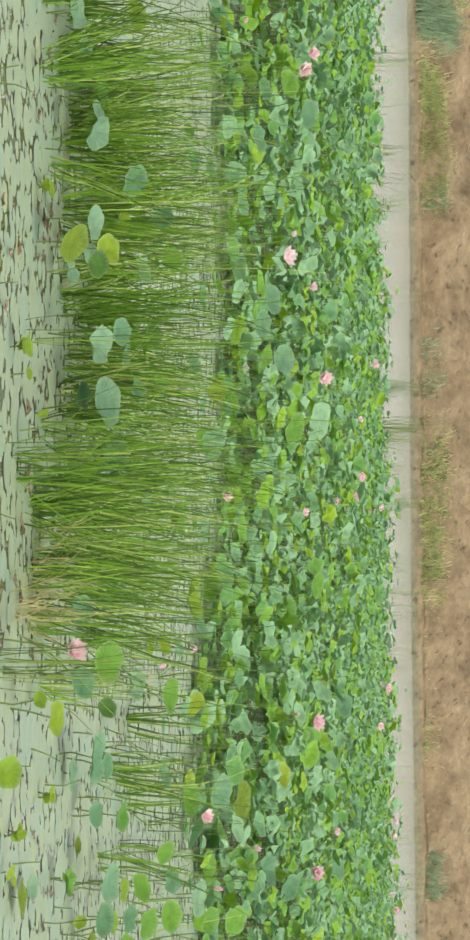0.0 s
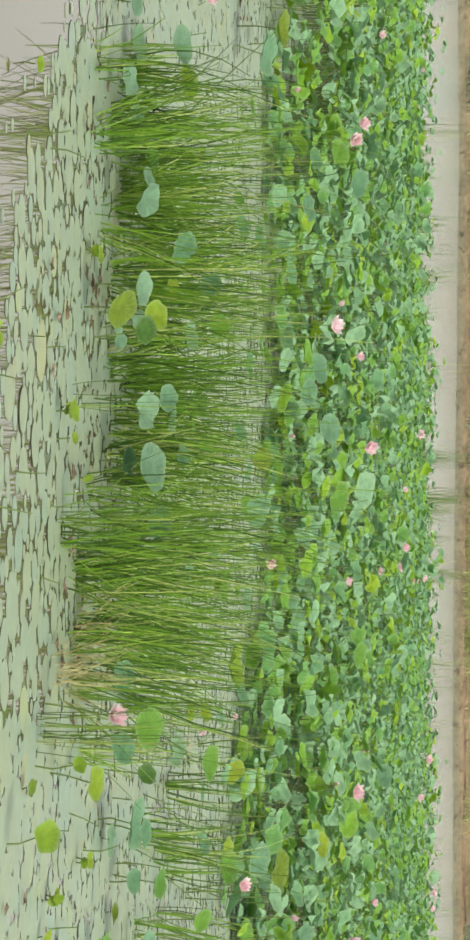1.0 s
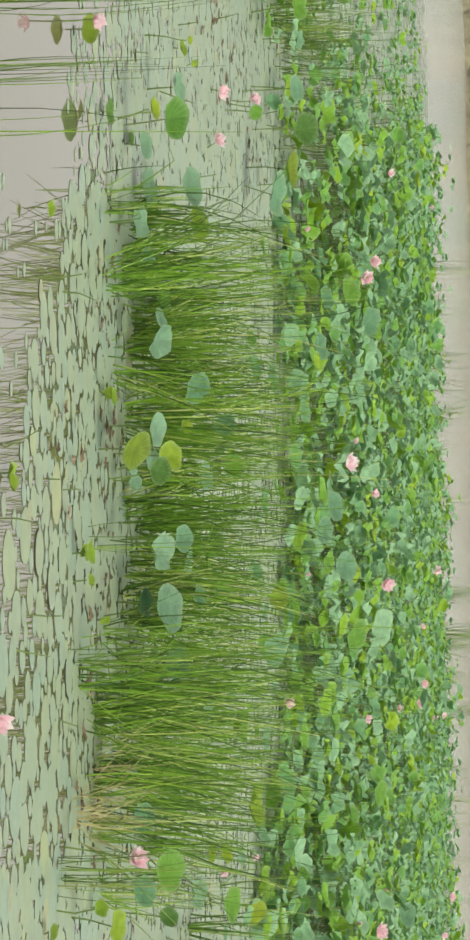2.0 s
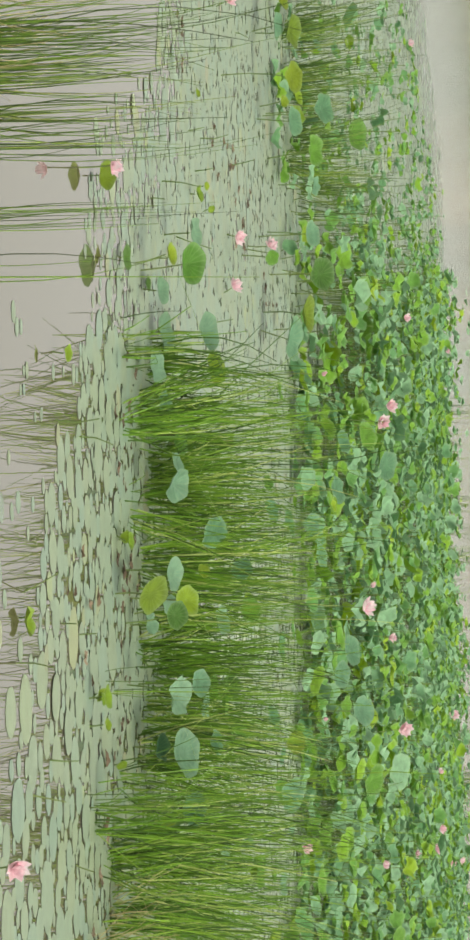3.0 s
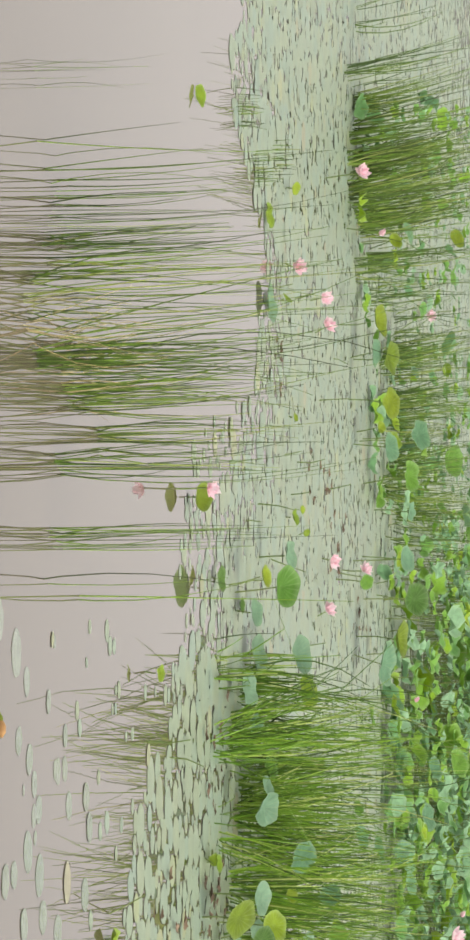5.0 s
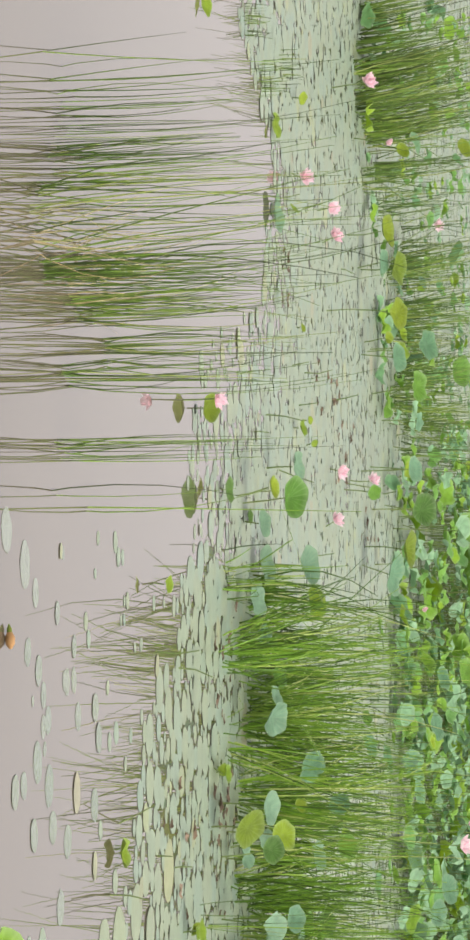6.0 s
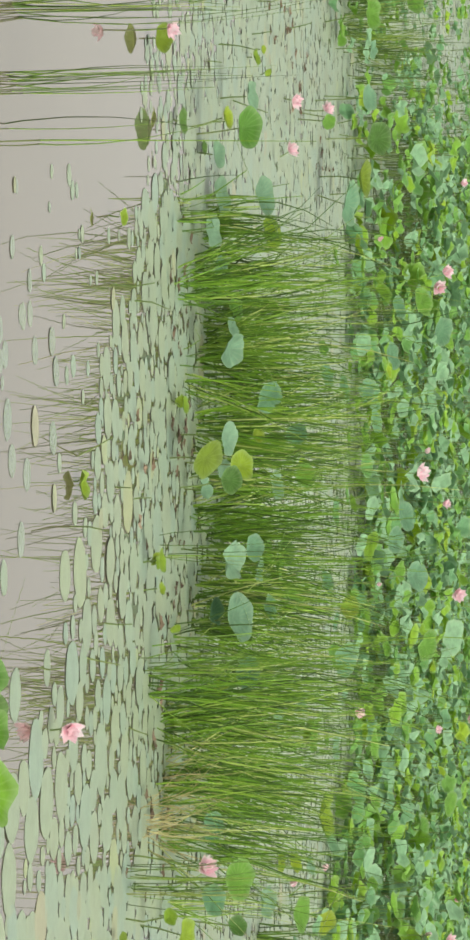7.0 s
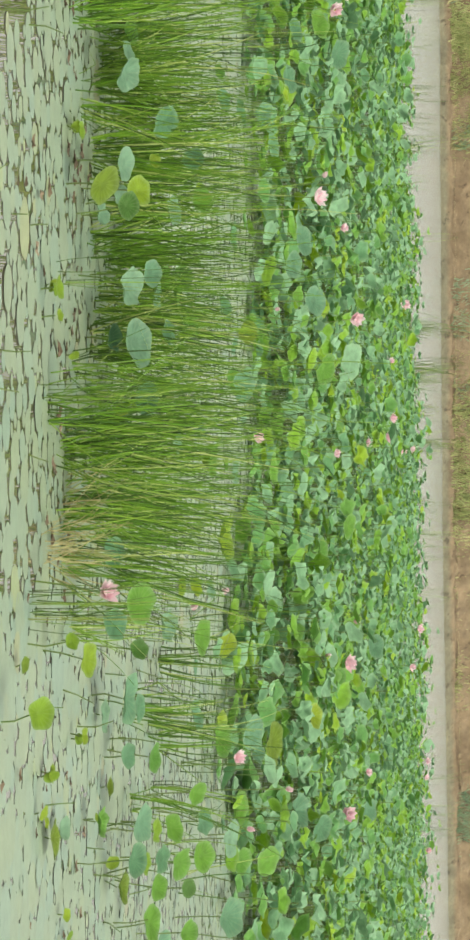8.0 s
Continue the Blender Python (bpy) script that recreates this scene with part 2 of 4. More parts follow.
# ---- mesh helpers ----
class Pieces:
    """Gathers many small pieces into one mesh."""

    def __init__(self):
        self.verts, self.faces, self.rims, self.count = [], [], [], 0

    def add(self, verts, faces, rim=None):
        self.verts.append(verts)
        self.rims.append(np.zeros(len(verts)) if rim is None else rim)
        for f in faces:
            self.faces.append(tuple(i + self.count for i in f))
        self.count += len(verts)

    def mesh(self, name, mat):
        me = bpy.data.meshes.new(name)
        if self.count:
            me.from_pydata(np.concatenate(self.verts).tolist(), [], self.faces)
            me.polygons.foreach_set("use_smooth", [True] * len(me.polygons))
            me.attributes.new("rim", "FLOAT", "POINT").data.foreach_set("value", np.concatenate(self.rims))
        me.materials.append(mat)
        return me


def mesh_of(name, verts, faces, mat, rim=None):
    p = Pieces()
    p.add(np.asarray(verts, float), faces, rim)
    return p.mesh(name, mat)


def part(name, me, parent, label="", m=None):
    ob = new(name, me)
    ob.parent = parent
    if m is not None:
        ob.matrix_basis = m
    return tagged(ob, label)


def turned(tilt, heading, spin=0.0):
    """A turn matrix: spin about z, tip by tilt, then head round z; degrees."""
    return np.array((Matrix.Rotation(radians(heading), 3, "Z") @ Matrix.Rotation(radians(tilt), 3, "X") @ Matrix.Rotation(radians(spin), 3, "Z")))


def disc_leaf(rng, seg=14, rings=3, cup=0.25, wave=0.10, rough=0.06, dimple=0.12):
    """A round shield leaf of radius 1: a wavy cup with a dimple over the stalk."""
    ph, k = rng.uniform(0, 6.28, 4), rng.integers(2, 5)
    verts, faces = [(0, 0, -dimple)], []
    for i in range(1, rings + 1):
        q = i / rings
        for j in range(seg):
            a = 6.2832 * j / seg
            r = q * (1 + rough * math.sin(2 * a + ph[0]) + rough * 0.7 * math.sin(5 * a + ph[1]))
            z = cup * q * q + wave * q * q * math.sin(k * a + ph[2]) + 0.5 * wave * q * q * math.sin((k + 3) * a + ph[3])
            verts.append((r * math.cos(a), r * math.sin(a), z))
    for j in range(seg):
        faces.append((0, 1 + j, 1 + (j + 1) % seg))
    for i in range(rings - 1):
        for j in range(seg):
            a, b = 1 + i * seg + j, 1 + i * seg + (j + 1) % seg
            faces.append((a, a + seg, b + seg, b))
    return np.array(verts), faces


def rim_of(seg, rings):
    """How far each vertex of a disc leaf lies towards its rim, 0 to 1."""
    return np.concatenate([[0.0]] + [np.full(seg, i / rings) for i in range(1, rings + 1)])


def tube(points, radii, sides=3):
    """A thin tapering stem along points."""
    pts = np.asarray(points, float)
    verts, faces = [], []
    for i, (c, r) in enumerate(zip(pts, radii)):
        for s in range(sides):
            a = 6.2832 * s / sides
            verts.append((c[0] + r * math.cos(a), c[1] + r * math.sin(a), c[2]))
    for i in range(len(pts) - 1):
        for s in range(sides):
            a, b = i * sides + s, i * sides + (s + 1) % sides
            faces.append((a, b, b + sides, a + sides))
    return np.array(verts), faces


def arc(base, top, sag, n=4):
    """Points from base to top, bowed by sag."""
    b, t, s = np.asarray(base, float), np.asarray(top, float), np.asarray(sag, float)
    return [b + (t - b) * q + s * 4 * q * (1 - q) for q in np.linspace(0, 1, n)]


def thing(name, x, y, z, label, category, group="", kind=""):
    ob = new(name)
    ob.location = (x, y, z)
    ob.empty_display_size = 0.1
    return tagged(ob, label, category, group, kind)


rng = np.random.default_rng(7)

# ---- ground, bank and water ----
SHORE_X = [-90, -45, -20.6, -19.65, -18.76, -17.93, -16.62, -15.42, -14.59, -13.68, -11.9, -10.4, -8.3, -5.0, -2.0, 3.05, 6.7, 10.44, 40, 90]
SHORE_Y = [22, 44.5, 62.5, 64.3, 65.7, 67.4, 69.1, 70.3, 72.0, 73.0, 72.9, 73.9, 75.1, 75.1, 75.5, 76.2, 77.7, 78.8, 86, 96]


def shore(x):
    return np.interp(x, SHORE_X, SHORE_Y)


def build_ground():
    xs = np.r_[-1500, -400, -120, -60, -40, -30, np.arange(-26, 16.01, 0.14), 20, 30, 50, 120, 400, 1500]
    near = np.array([-1500, -60, -8, 0, 3, 4.5, 5.5, 6.5, 8.0])
    s_rows = np.r_[-9, -4, -1.2, -0.4, -0.12, np.arange(0, 2.6, 0.055), 2.8, 3.1, 3.6, 4.5, 7, 14, 40, 150, 600, 1500]
    verts, faces = [], []
    for x in xs:
        for y in near:
            z = 1.35 * (1 - min(1, max(0, (y - 3.0) / 2.8))) - 0.9 * min(1, max(0, (y - 5.2) / 2.0))
            verts.append((x, y, z))
        sy = float(shore(min(max(x, -90), 90))) + 0.35 * noise.noise((x * 0.35, 3.1, 0)) + 0.12 * noise.noise((x * 1.7, 9.0, 0))
        for s in s_rows:
            if s < 0:
                z = max(-0.9, s * 1.2)
            elif s < 0.22:
                z = s * 1.1
            elif s < 0.5:
                z = 0.242 + (s - 0.22) * 0.25
            else:
                z = 0.312 + 1.35 * (1 - math.exp(-(s - 0.5) / 0.85))
            if 0 < s < 60:
                k = min(1.0, s / 0.6)
                gully = noise.noise((x * 0.9 + s * 0.7, s * 0.25, 2.0))
                rill = abs(noise.noise((x * 2.6 - s * 1.1, s * 0.6, 7.0)))
                lump = noise.noise((x * 5.5, s * 5.5, 1.0))
                crack = max(0.0, 0.09 - abs(noise.noise((x * 1.1 + s * 0.9, s * 1.3 - x * 0.3, 4.0)))) / 0.09
                z += k * (0.22 * gully - 0.20 * rill + 0.09 * lump - 0.10 * crack)
            verts.append((x, sy + s, z))
    rows = len(near) + len(s_rows)
    for i in range(len(xs) - 1):
        for j in range(rows - 1):
            a = i * rows + j
            faces.append((a, a + rows, a + rows + 1, a + 1))
    return mesh_of("ground", verts, faces, M_EARTH)


ground = tagged(new("ground", build_ground()), "bare brown eroded earth bank above the pond", "ground", kind="structure")

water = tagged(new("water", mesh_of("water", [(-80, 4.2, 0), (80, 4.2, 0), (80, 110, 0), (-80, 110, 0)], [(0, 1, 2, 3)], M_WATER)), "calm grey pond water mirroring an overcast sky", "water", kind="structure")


# ---- floating leaves ----
PAD_SHAPES = [disc_leaf(rng, 16, 2, 0.003, 0.003, 0.05, 0.002) for _ in range(10)]
PAD_NEAR_X = [-16.28, -7.2, -6.65, -6.35, -6.2, -5.4, -4.95, -4.5, -4.2, -3.78, -3.26, -2.92, -2.43, -2.17, -1.75, -1.44, -1.02, -0.71, -0.2, 0.02, 0.2, 0.8, 3.0, 8.11]
PAD_NEAR_Y = [20.7, 19.4, 19.5, 19.8, 20.9, 21.1, 21.0, 19.5, 18.6, 18.2, 18.0, 18.05, 17.7, 17.5, 16.95, 16.75, 16.6, 16.3, 15.8, 15.4, 14.95, 14.4, 13.54, 14.04]
FRONT_X = [-9.4, -8.55, -8.12, -7.57, -6.73, -6.03, -4.54, -3.5, -2.5, -1.3, 0.0, 0.7, 1.2, 2.0, 2.9, 4.0, 8.9]
FRONT_Y = [26.2, 26.4, 26.6, 27.3, 28.7, 29.4, 30.4, 31.0, 31.3, 31.6, 31.6, 31.0, 29.7, 29.2, 29.3, 29.4, 30.6]
WATER_PADS = [
    (-1.97, 19.55, 0.17),
    (0.35, 15.14, 0.186), (0.68, 15.05, 0.163), (1.04, 15.56, 0.176), (0.39, 16.90, 0.191), (-0.54, 15.83, 0.137), (-0.57, 16.24, 0.180), (0.74, 17.10, 0.161), (0.05, 14.63, 0.127), (0.31, 16.10, 0.129),
    (-0.08, 15.39, 0.087), (-0.10, 16.35, 0.108), (-0.78, 16.51, 0.070), (-0.42, 16.85, 0.095), (-2.29, 14.54, 0.034), (-1.71, 14.67, 0.055), (-1.74, 14.88, 0.063), (-1.49, 14.32, 0.068), (-1.20, 14.39, 0.095),
    (-1.58, 15.01, 0.071), (-1.20, 15.48, 0.088), (-0.98, 14.85, 0.084), (-0.67, 14.73, 0.084), (-0.48, 14.35, 0.081), (0.11, 15.74, 0.104), (-1.02, 14.50, 0.082), (-2.20, 13.33, 0.101), (-2.11, 13.72, 0.104),
    (-2.02, 13.96, 0.066), (-1.74, 13.84, 0.066), (-1.28, 14.12, 0.094), (-1.71, 14.72, 0.063), (-1.45, 14.22, 0.054),
]
STRAW_PADS = [
    (-1.22, 15.02, 0.102), (-2.08, 17.13, 0.068), (-2.29, 14.48, 0.041), (-0.91, 15.52, 0.070), (-0.86, 16.81, 0.079), (1.12, 16.28, 0.077), (-2.08, 20.42, 0.172), (-2.03, 20.45, 0.115), (-2.56, 19.23, 0.083),
]



def pad_density(x, y):
    """How thickly the water is covered at a place, 0 to 1."""
    edge = y - np.interp(x, PAD_NEAR_X, PAD_NEAR_Y) + 0.4 * noise.noise((x * 0.9, y * 0.6, 4.0)) + 0.35 * noise.noise((x * 2.6, y * 1.5, 4.0))
    if x < -0.35 * y - 1.5 or x > 0.19 * y + 1.5:
        return 0.0
    far = np.interp(x / y, [-0.353, -0.328, -0.304, -0.282, -0.25, -0.19, -0.167], [41.5, 42.5, 44, 47, 51.5, 57, 57.5]) + 1.6 * noise.noise((x * 0.7, y * 0.3, 3.0))
    if y > far:
        return 0.0
    if y > far - 5 and x < -0.17 * y:
        return 0.1 + 0.1 * (far - y)
    if edge < 0:
        return 0.02 if (edge > -3.0 and -2.6 < x < 1.2 and noise.noise((x * 0.9, y * 0.7, 8.0)) > -0.1) else 0.0
    if y > np.interp(x, FRONT_X, FRONT_Y) + 2:
        return 0.95 if x < -0.158 * y else 0.25
    if -4.8 < x < -2.9 and edge < 3.2:
        return 0.07 + 0.12 * edge + 0.12 * edge * edge
    if -0.6 < x < 1.1 and y < 17.0:
        return 0.12 + 0.2 * max(0.0, edge - 0.6)
    if edge < 1.5:
        return 0.22 + 0.4 * edge if x > -2.8 else 0.12 + 0.55 * edge
    return 1.0


def place_pads():
    single, rest, n = [], Pieces(), 0
    taken = {}

    def free(px, py, r):
        cx, cy = int(px // 0.3), int(py // 0.3)
        for i in (-1, 0, 1):
            for j in (-1, 0, 1):
                for qx, qy, qr in taken.get((cx + i, cy + j), ()):
                    if (qx - px) ** 2 + (qy - py) ** 2 < ((0.56 if px < -2.6 else 0.70 if px > 1.0 else 0.84 if py < 18.0 else 0.76) * (qr + r)) ** 2:
                        return False
        taken.setdefault((cx, cy), []).append((px, py, r))
        return True

    for px, py, r in WATER_PADS:
        free(px, py, r)
        single.append((px, py, 0.001 + 0.004 * r, r, int(rng.integers(len(PAD_SHAPES))), 0.03, rng.uniform(0, 360), rng.uniform(0, 360)))
    n = len(single)
    for big in (1.35, 1.0, 0.75, 0.55, 0.42):
        y = 12.5
        while y < 61:
            step = (0.135 + 0.001 * (y - 13)) * big
            x = -0.36 * y - 1
            while x < 0.2 * y + 1:
                px, py = x + rng.uniform(-0.5, 0.5) * step, y + rng.uniform(-0.5, 0.5) * step
                x += step
                if rng.random() > pad_density(px, py) * 0.75:
                    continue
                r = float(np.clip(rng.normal(0.094, 0.02), 0.045, 0.16)) * big
                if px < -2.9 or py > 21.5:
                    r *= 0.75
                elif py < 18.0:
                    r *= float(np.interp(py, [14.5, 18.0], [1.5, 1.05]))
                if py < np.interp(px, PAD_NEAR_X, PAD_NEAR_Y) - 0.2:
                    r = min(r * 0.72, 0.075)
                r = min(r, 0.12 if px < -1.2 else 0.17)
                if not free(px, py, r):
                    continue
                k = int(rng.integers(len(PAD_SHAPES)))
                lifted = rng.random() < (0.04 if py < 18.0 else 0.14)
                tilt, head, spin = abs(rng.normal(0, 0.5 if lifted else 0.12)), rng.uniform(0, 360), rng.uniform(0, 360)
                z = 0.0012 + rng.uniform(0, 0.005 if lifted else 0.0018) + r * math.sin(radians(tilt))
                if py < np.interp(px, PAD_NEAR_X, PAD_NEAR_Y) + 1.6 and -3.2 < px < 1.6 and n < 300:
                    single.append((px, py, z, r, k, tilt, head, spin))
                    n += 1
                else:
                    v, f = PAD_SHAPES[k]
                    rest.add((v * r) @ turned(tilt, head, spin).T + (px, py, z), f)
            y += step
    meshes = [mesh_of("floating_leaf", v, f, M_PAD) for v, f in PAD_SHAPES]
    wet = [mesh_of("floating_leaf", v, f, M_PAD_WET) for v, f in PAD_SHAPES]
    for px, py, z, r, k, tilt, head, spin in single:
        sunk = px < -0.6 and py < 15.6
        ob = new("floating_leaf", (wet if sunk else meshes)[k])
        ob.matrix_basis = Matrix.Translation((px, py, z)) @ Matrix(turned(tilt, head, spin).tolist()).to_4x4() @ Matrix.Scale(r, 4)
        tagged(ob, "wet dull green lotus leaf floating alone in open water" if sunk else "pale grey-green round lotus leaf floating flat on the pond", "lotus leaf", "floating leaves along the open water")
    for px, py, r in STRAW_PADS:
        v, f = PAD_SHAPES[int(rng.integers(len(PAD_SHAPES)))]
        ob = new("floating_leaf", mesh_of("yellowed_leaf", v * (1, 0.75, 1), f, M_PAD_STRAW))
        ob.matrix_basis = Matrix.Translation((px, py, 0.004)) @ Matrix(turned(0.2, rng.normal(0, 12), 0).tolist()).to_4x4() @ Matrix.Scale(r, 4)
        tagged(ob, "yellowed straw-coloured lotus leaf floating on the pond", "lotus leaf", "yellowed floating leaves")
    tagged(new("floating_leaves", rest.mesh("floating_leaves", M_PAD)), "dense carpet of pale round floating lotus leaves", "floating leaves", kind="stuff")


place_pads()

# ---- reeds ----
def reed_stem(h, lean, head, bend, sway=0.0, r=0.0048, n=6, kink=False):
    """A tapering stem, leaning and bowed; its upper third bends further over with the sway."""
    a, l = radians(head), math.tan(radians(lean)) * h
    top = np.array((math.cos(a) * l + sway * h, math.sin(a) * l, h))
    side = np.array((math.cos(a + bend[1]), math.sin(a + bend[1]), 0.1)) * bend[0] * h
    pts = arc((0, 0, -0.12), top, side + np.array((-0.12 * sway * h, 0, 0)), n)
    if kink:
        q = pts[3]
        d = np.array((math.cos(a), math.sin(a), -0.35))
        pts = pts[:4] + [q + d * h * 0.2, q + d * h * 0.4]
    return tube(pts, [r * (1 - 0.74 * i / (n - 1)) for i in range(n)], 3)


def random_stem(h0, sway=0.0, untidy=0.12, thick=1.0):
    h = h0 * float(np.clip(rng.normal(0.86, 0.22), 0.25, 1.3))
    lean = abs(rng.normal(0, 2.5 + 32 * untidy)) if rng.random() > untidy else rng.uniform(15, 48) if thick > 0.8 else rng.uniform(4, 11)
    if lean > 14:
        h *= 0.62
    return reed_stem(h, lean, rng.uniform(0, 360), (rng.normal(0, 0.04 + 0.25 * untidy), rng.uniform(0, 6.28)), sway + rng.normal(0, 0.015 + 0.25 * untidy), thick * rng.uniform(0.0042, 0.0078), 6, rng.random() < (0.05 + untidy * 0.2 if thick > 0.8 else 0.0))


def reed_bed(x, y, rx, ry, count, h, sway=0.0, untidy=0.12, mat=M_REED, label="thick stand of slender green reeds in the pond", thick=1.0):
    """One stand of reeds, too many stems to count; the stems gather in tussocks."""
    p = Pieces()
    tussocks = []
    clumps = max(3, count // 20)
    for k in range(clumps):
        a, q = 2.39996 * k + rng.normal(0, 0.3), 1.15 * math.sqrt((k + 0.5) / clumps) + rng.normal(0, 0.12)
        tussocks.append((rx * q * math.cos(a), ry * q * math.sin(a), rng.normal(0, 0.10), rng.uniform(0.5, 1.14)))
    for _ in range(count):
        tx, ty, ts, th = tussocks[int(rng.integers(len(tussocks)))]
        fallen = untidy > 0.14 and rng.random() < 0.2
        v, f = random_stem(h * th * (0.65 if fallen else 1.0), sway + ts * min(1.0, untidy * 6), 0.75 if fallen else untidy, thick * (0.85 if fallen else 1.0))
        p.add(v + (tx + rng.normal(0, 0.02 + 0.26 * min(untidy, 0.15)), ty + rng.normal(0, 0.09), 0), f)
    ob = new("reed_stand", p.mesh("reed_stand", mat))
    ob.location = (x, y, 0)
    tagged(ob, label, "reeds", "reed stands", kind="stuff")


STEMS = []
for _ in range(24):
    v, f = random_stem(1.2, -0.03, 0.0, 0.62)
    STEMS.append(mesh_of("stem", v, f, M_REED_OLIVE if rng.random() < 0.8 else M_REED))


def reed_tuft(x, y, rx, ry, count, scale=1.0, label="loose tuft of slender green reeds standing in open water"):
    """A thin tuft whose stems can be counted."""
    t = thing("reed_tuft", x, y, 0, label, "reeds", "reed tufts")
    for _ in range(count):
        a, q = rng.uniform(0, 6.28), math.sqrt(rng.random())
        m = Matrix.Translation((rx * q * math.cos(a), ry * q * math.sin(a), 0)) @ Matrix.Rotation(rng.normal(0, 0.5), 4, "Z") @ Matrix.Scale(scale * rng.uniform(0.8, 1.15), 4)
        part("stem", STEMS[int(rng.integers(len(STEMS)))], t, m=m)


# the long middle stand
reed_bed(-2.92, 20.46, 0.30, 0.83, 58, 0.6, -0.05, 0.19, thick=1.25)
reed_bed(-2.70, 20.80, 0.28, 1.1, 164, 0.95, -0.03, 0.19, thick=1.25)
reed_bed(-2.32, 21.12, 0.42, 1.42, 385, 1.2, 0.0, 0.19, thick=1.25)
reed_bed(-1.83, 21.34, 0.38, 1.42, 260, 1.12, 0.0, 0.19, thick=1.25)
reed_bed(-1.33, 21.44, 0.35, 1.42, 202, 1.08, 0.0, 0.19, thick=1.25)
reed_bed(-0.84, 21.20, 0.42, 1.42, 289, 1.15, 0.04, 0.19, thick=1.25)
reed_bed(-0.35, 21.31, 0.32, 1.42, 144, 1.1, 0.03, 0.19, thick=1.25)
reed_bed(0.05, 20.06, 0.28, 1.42, 202, 1.3, 0.02, 0.19, thick=1.25)
reed_bed(0.42, 20.06, 0.32, 1.53, 254, 1.35, 0.04, 0.19, thick=1.25)
reed_bed(0.77, 20.30, 0.28, 1.42, 126, 1.2, 0.10, 0.19, thick=1.25)
reed_bed(0.71, 18.90, 0.28, 0.5, 77, 0.9, 0.05, 0.6, M_STRAW, "tangle of dry straw-coloured reeds at the water")
reed_bed(1.19, 20.66, 0.28, 1.18, 73, 1.05, 0.12, 0.19, thick=1.25)
reed_bed(2.02, 22.77, 0.25, 1.06, 67, 1.05, 0.10, 0.19, thick=1.25)
reed_bed(2.62, 23.03, 0.28, 0.94, 44, 1.0, 0.14, 0.19, thick=1.25)
reed_bed(0.32, 22.8, 0.5, 1.2, 126, 1.2, 0.02, 0.19, thick=1.25)
reed_bed(-0.25, 23.4, 0.4, 1.0, 52, 1.1, 0.0, 0.19, thick=1.25)
# thin reeds between the stand and the lotus
for k in range(9):
    reed_bed(-3.4 + 0.85 * k, 26.2 + rng.uniform(-1.6, 1.8), 0.45, 1.1, int(rng.integers(10, 22)), rng.uniform(0.8, 1.15), rng.normal(0, 0.05), 0.2, M_REED_DEEP if k % 2 else M_REED, "thin stand of slender reeds before the lotus field", 1.25)
# the stand beside the open water
reed_bed(-3.78, 14.6, 0.07, 0.85, 30, 1.3, -0.12, 0.10, M_REED_OLIVE, thick=0.68)
reed_bed(-3.64, 14.6, 0.07, 0.85, 44, 1.35, -0.07, 0.08, M_REED_OLIVE, thick=0.68)
reed_bed(-3.50, 14.6, 0.06, 0.85, 84, 1.35, -0.02, 0.03, M_REED_OLIVE, thick=0.68)
reed_bed(-3.62, 14.4, 0.16, 0.5, 40, 0.55, 0.0, 0.5, M_STRAW, "tangle of dry straw-coloured reeds at the water", 0.7)
for x, y, rx, ry, count in ((-4.47, 14.2, 0.05, 0.5, 7), (-4.38, 14.3, 0.06, 0.5, 10), (-4.22, 14.4, 0.10, 0.5, 24), (-4.02, 14.4, 0.12, 0.5, 32), (-3.12, 14.5, 0.03, 0.2, 22), (-2.76, 14.5, 0.06, 0.25, 18),
                            (-2.52, 14.3, 0.02, 0.1, 2), (-2.60, 15.0, 0.02, 0.1, 2),  (1.11, 17.86, 0.10, 0.24, 14), (0.99, 17.86, 0.08, 0.24, 8), (-0.79, 18.90, 0.08, 0.24, 6), (-0.10, 18.31, 0.08, 0.24, 8)):
    reed_tuft(x, y, rx, ry, count)
reed_tuft(-4.73, 13.6, 0.05, 0.2, 9, 0.45)
# stands at the edge of the lotus
reed_bed(-9.55, 27.4, 0.35, 1.0, 20, 0.8, -0.2, 0.14, M_REED_DEEP)
reed_bed(-8.88, 26.4, 0.16, 0.6, 60, 1.05, -0.32, 0.08, M_REED_DEEP)
reed_bed(-8.30, 26.8, 0.36, 0.9, 290, 1.14, -0.2, 0.10, M_REED_OLIVE, thick=1.2)
reed_bed(-7.98, 27.0, 0.26, 0.8, 95, 1.08, -0.14, 0.10, M_REED_OLIVE, thick=1.2)
reed_bed(-7.60, 27.8, 0.30, 0.9, 50, 0.7, -0.1, 0.18, M_REED_DEEP)
# short stems drawn for reed stubs and dark streaks of reed reflection
reed_bed(-6.60, 20.9, 0.34, 0.9, 70, 0.16, 0.0, 0.12, M_REED_OLIVE, "short reed stubs and reed reflections among floating leaves, drawn as stems", 0.8)
reed_bed(-7.48, 29.81, 0.50, 1.06, 60, 0.8, -0.08, 0.2, M_REED_DEEP)
reed_bed(-7.09, 29.77, 0.60, 1.06, 200, 0.95, -0.16, 0.12, M_REED_DEEP)
reed_bed(-6.29, 30.39, 0.55, 1.06, 220, 0.95, -0.06, 0.14, M_REED_DEEP)
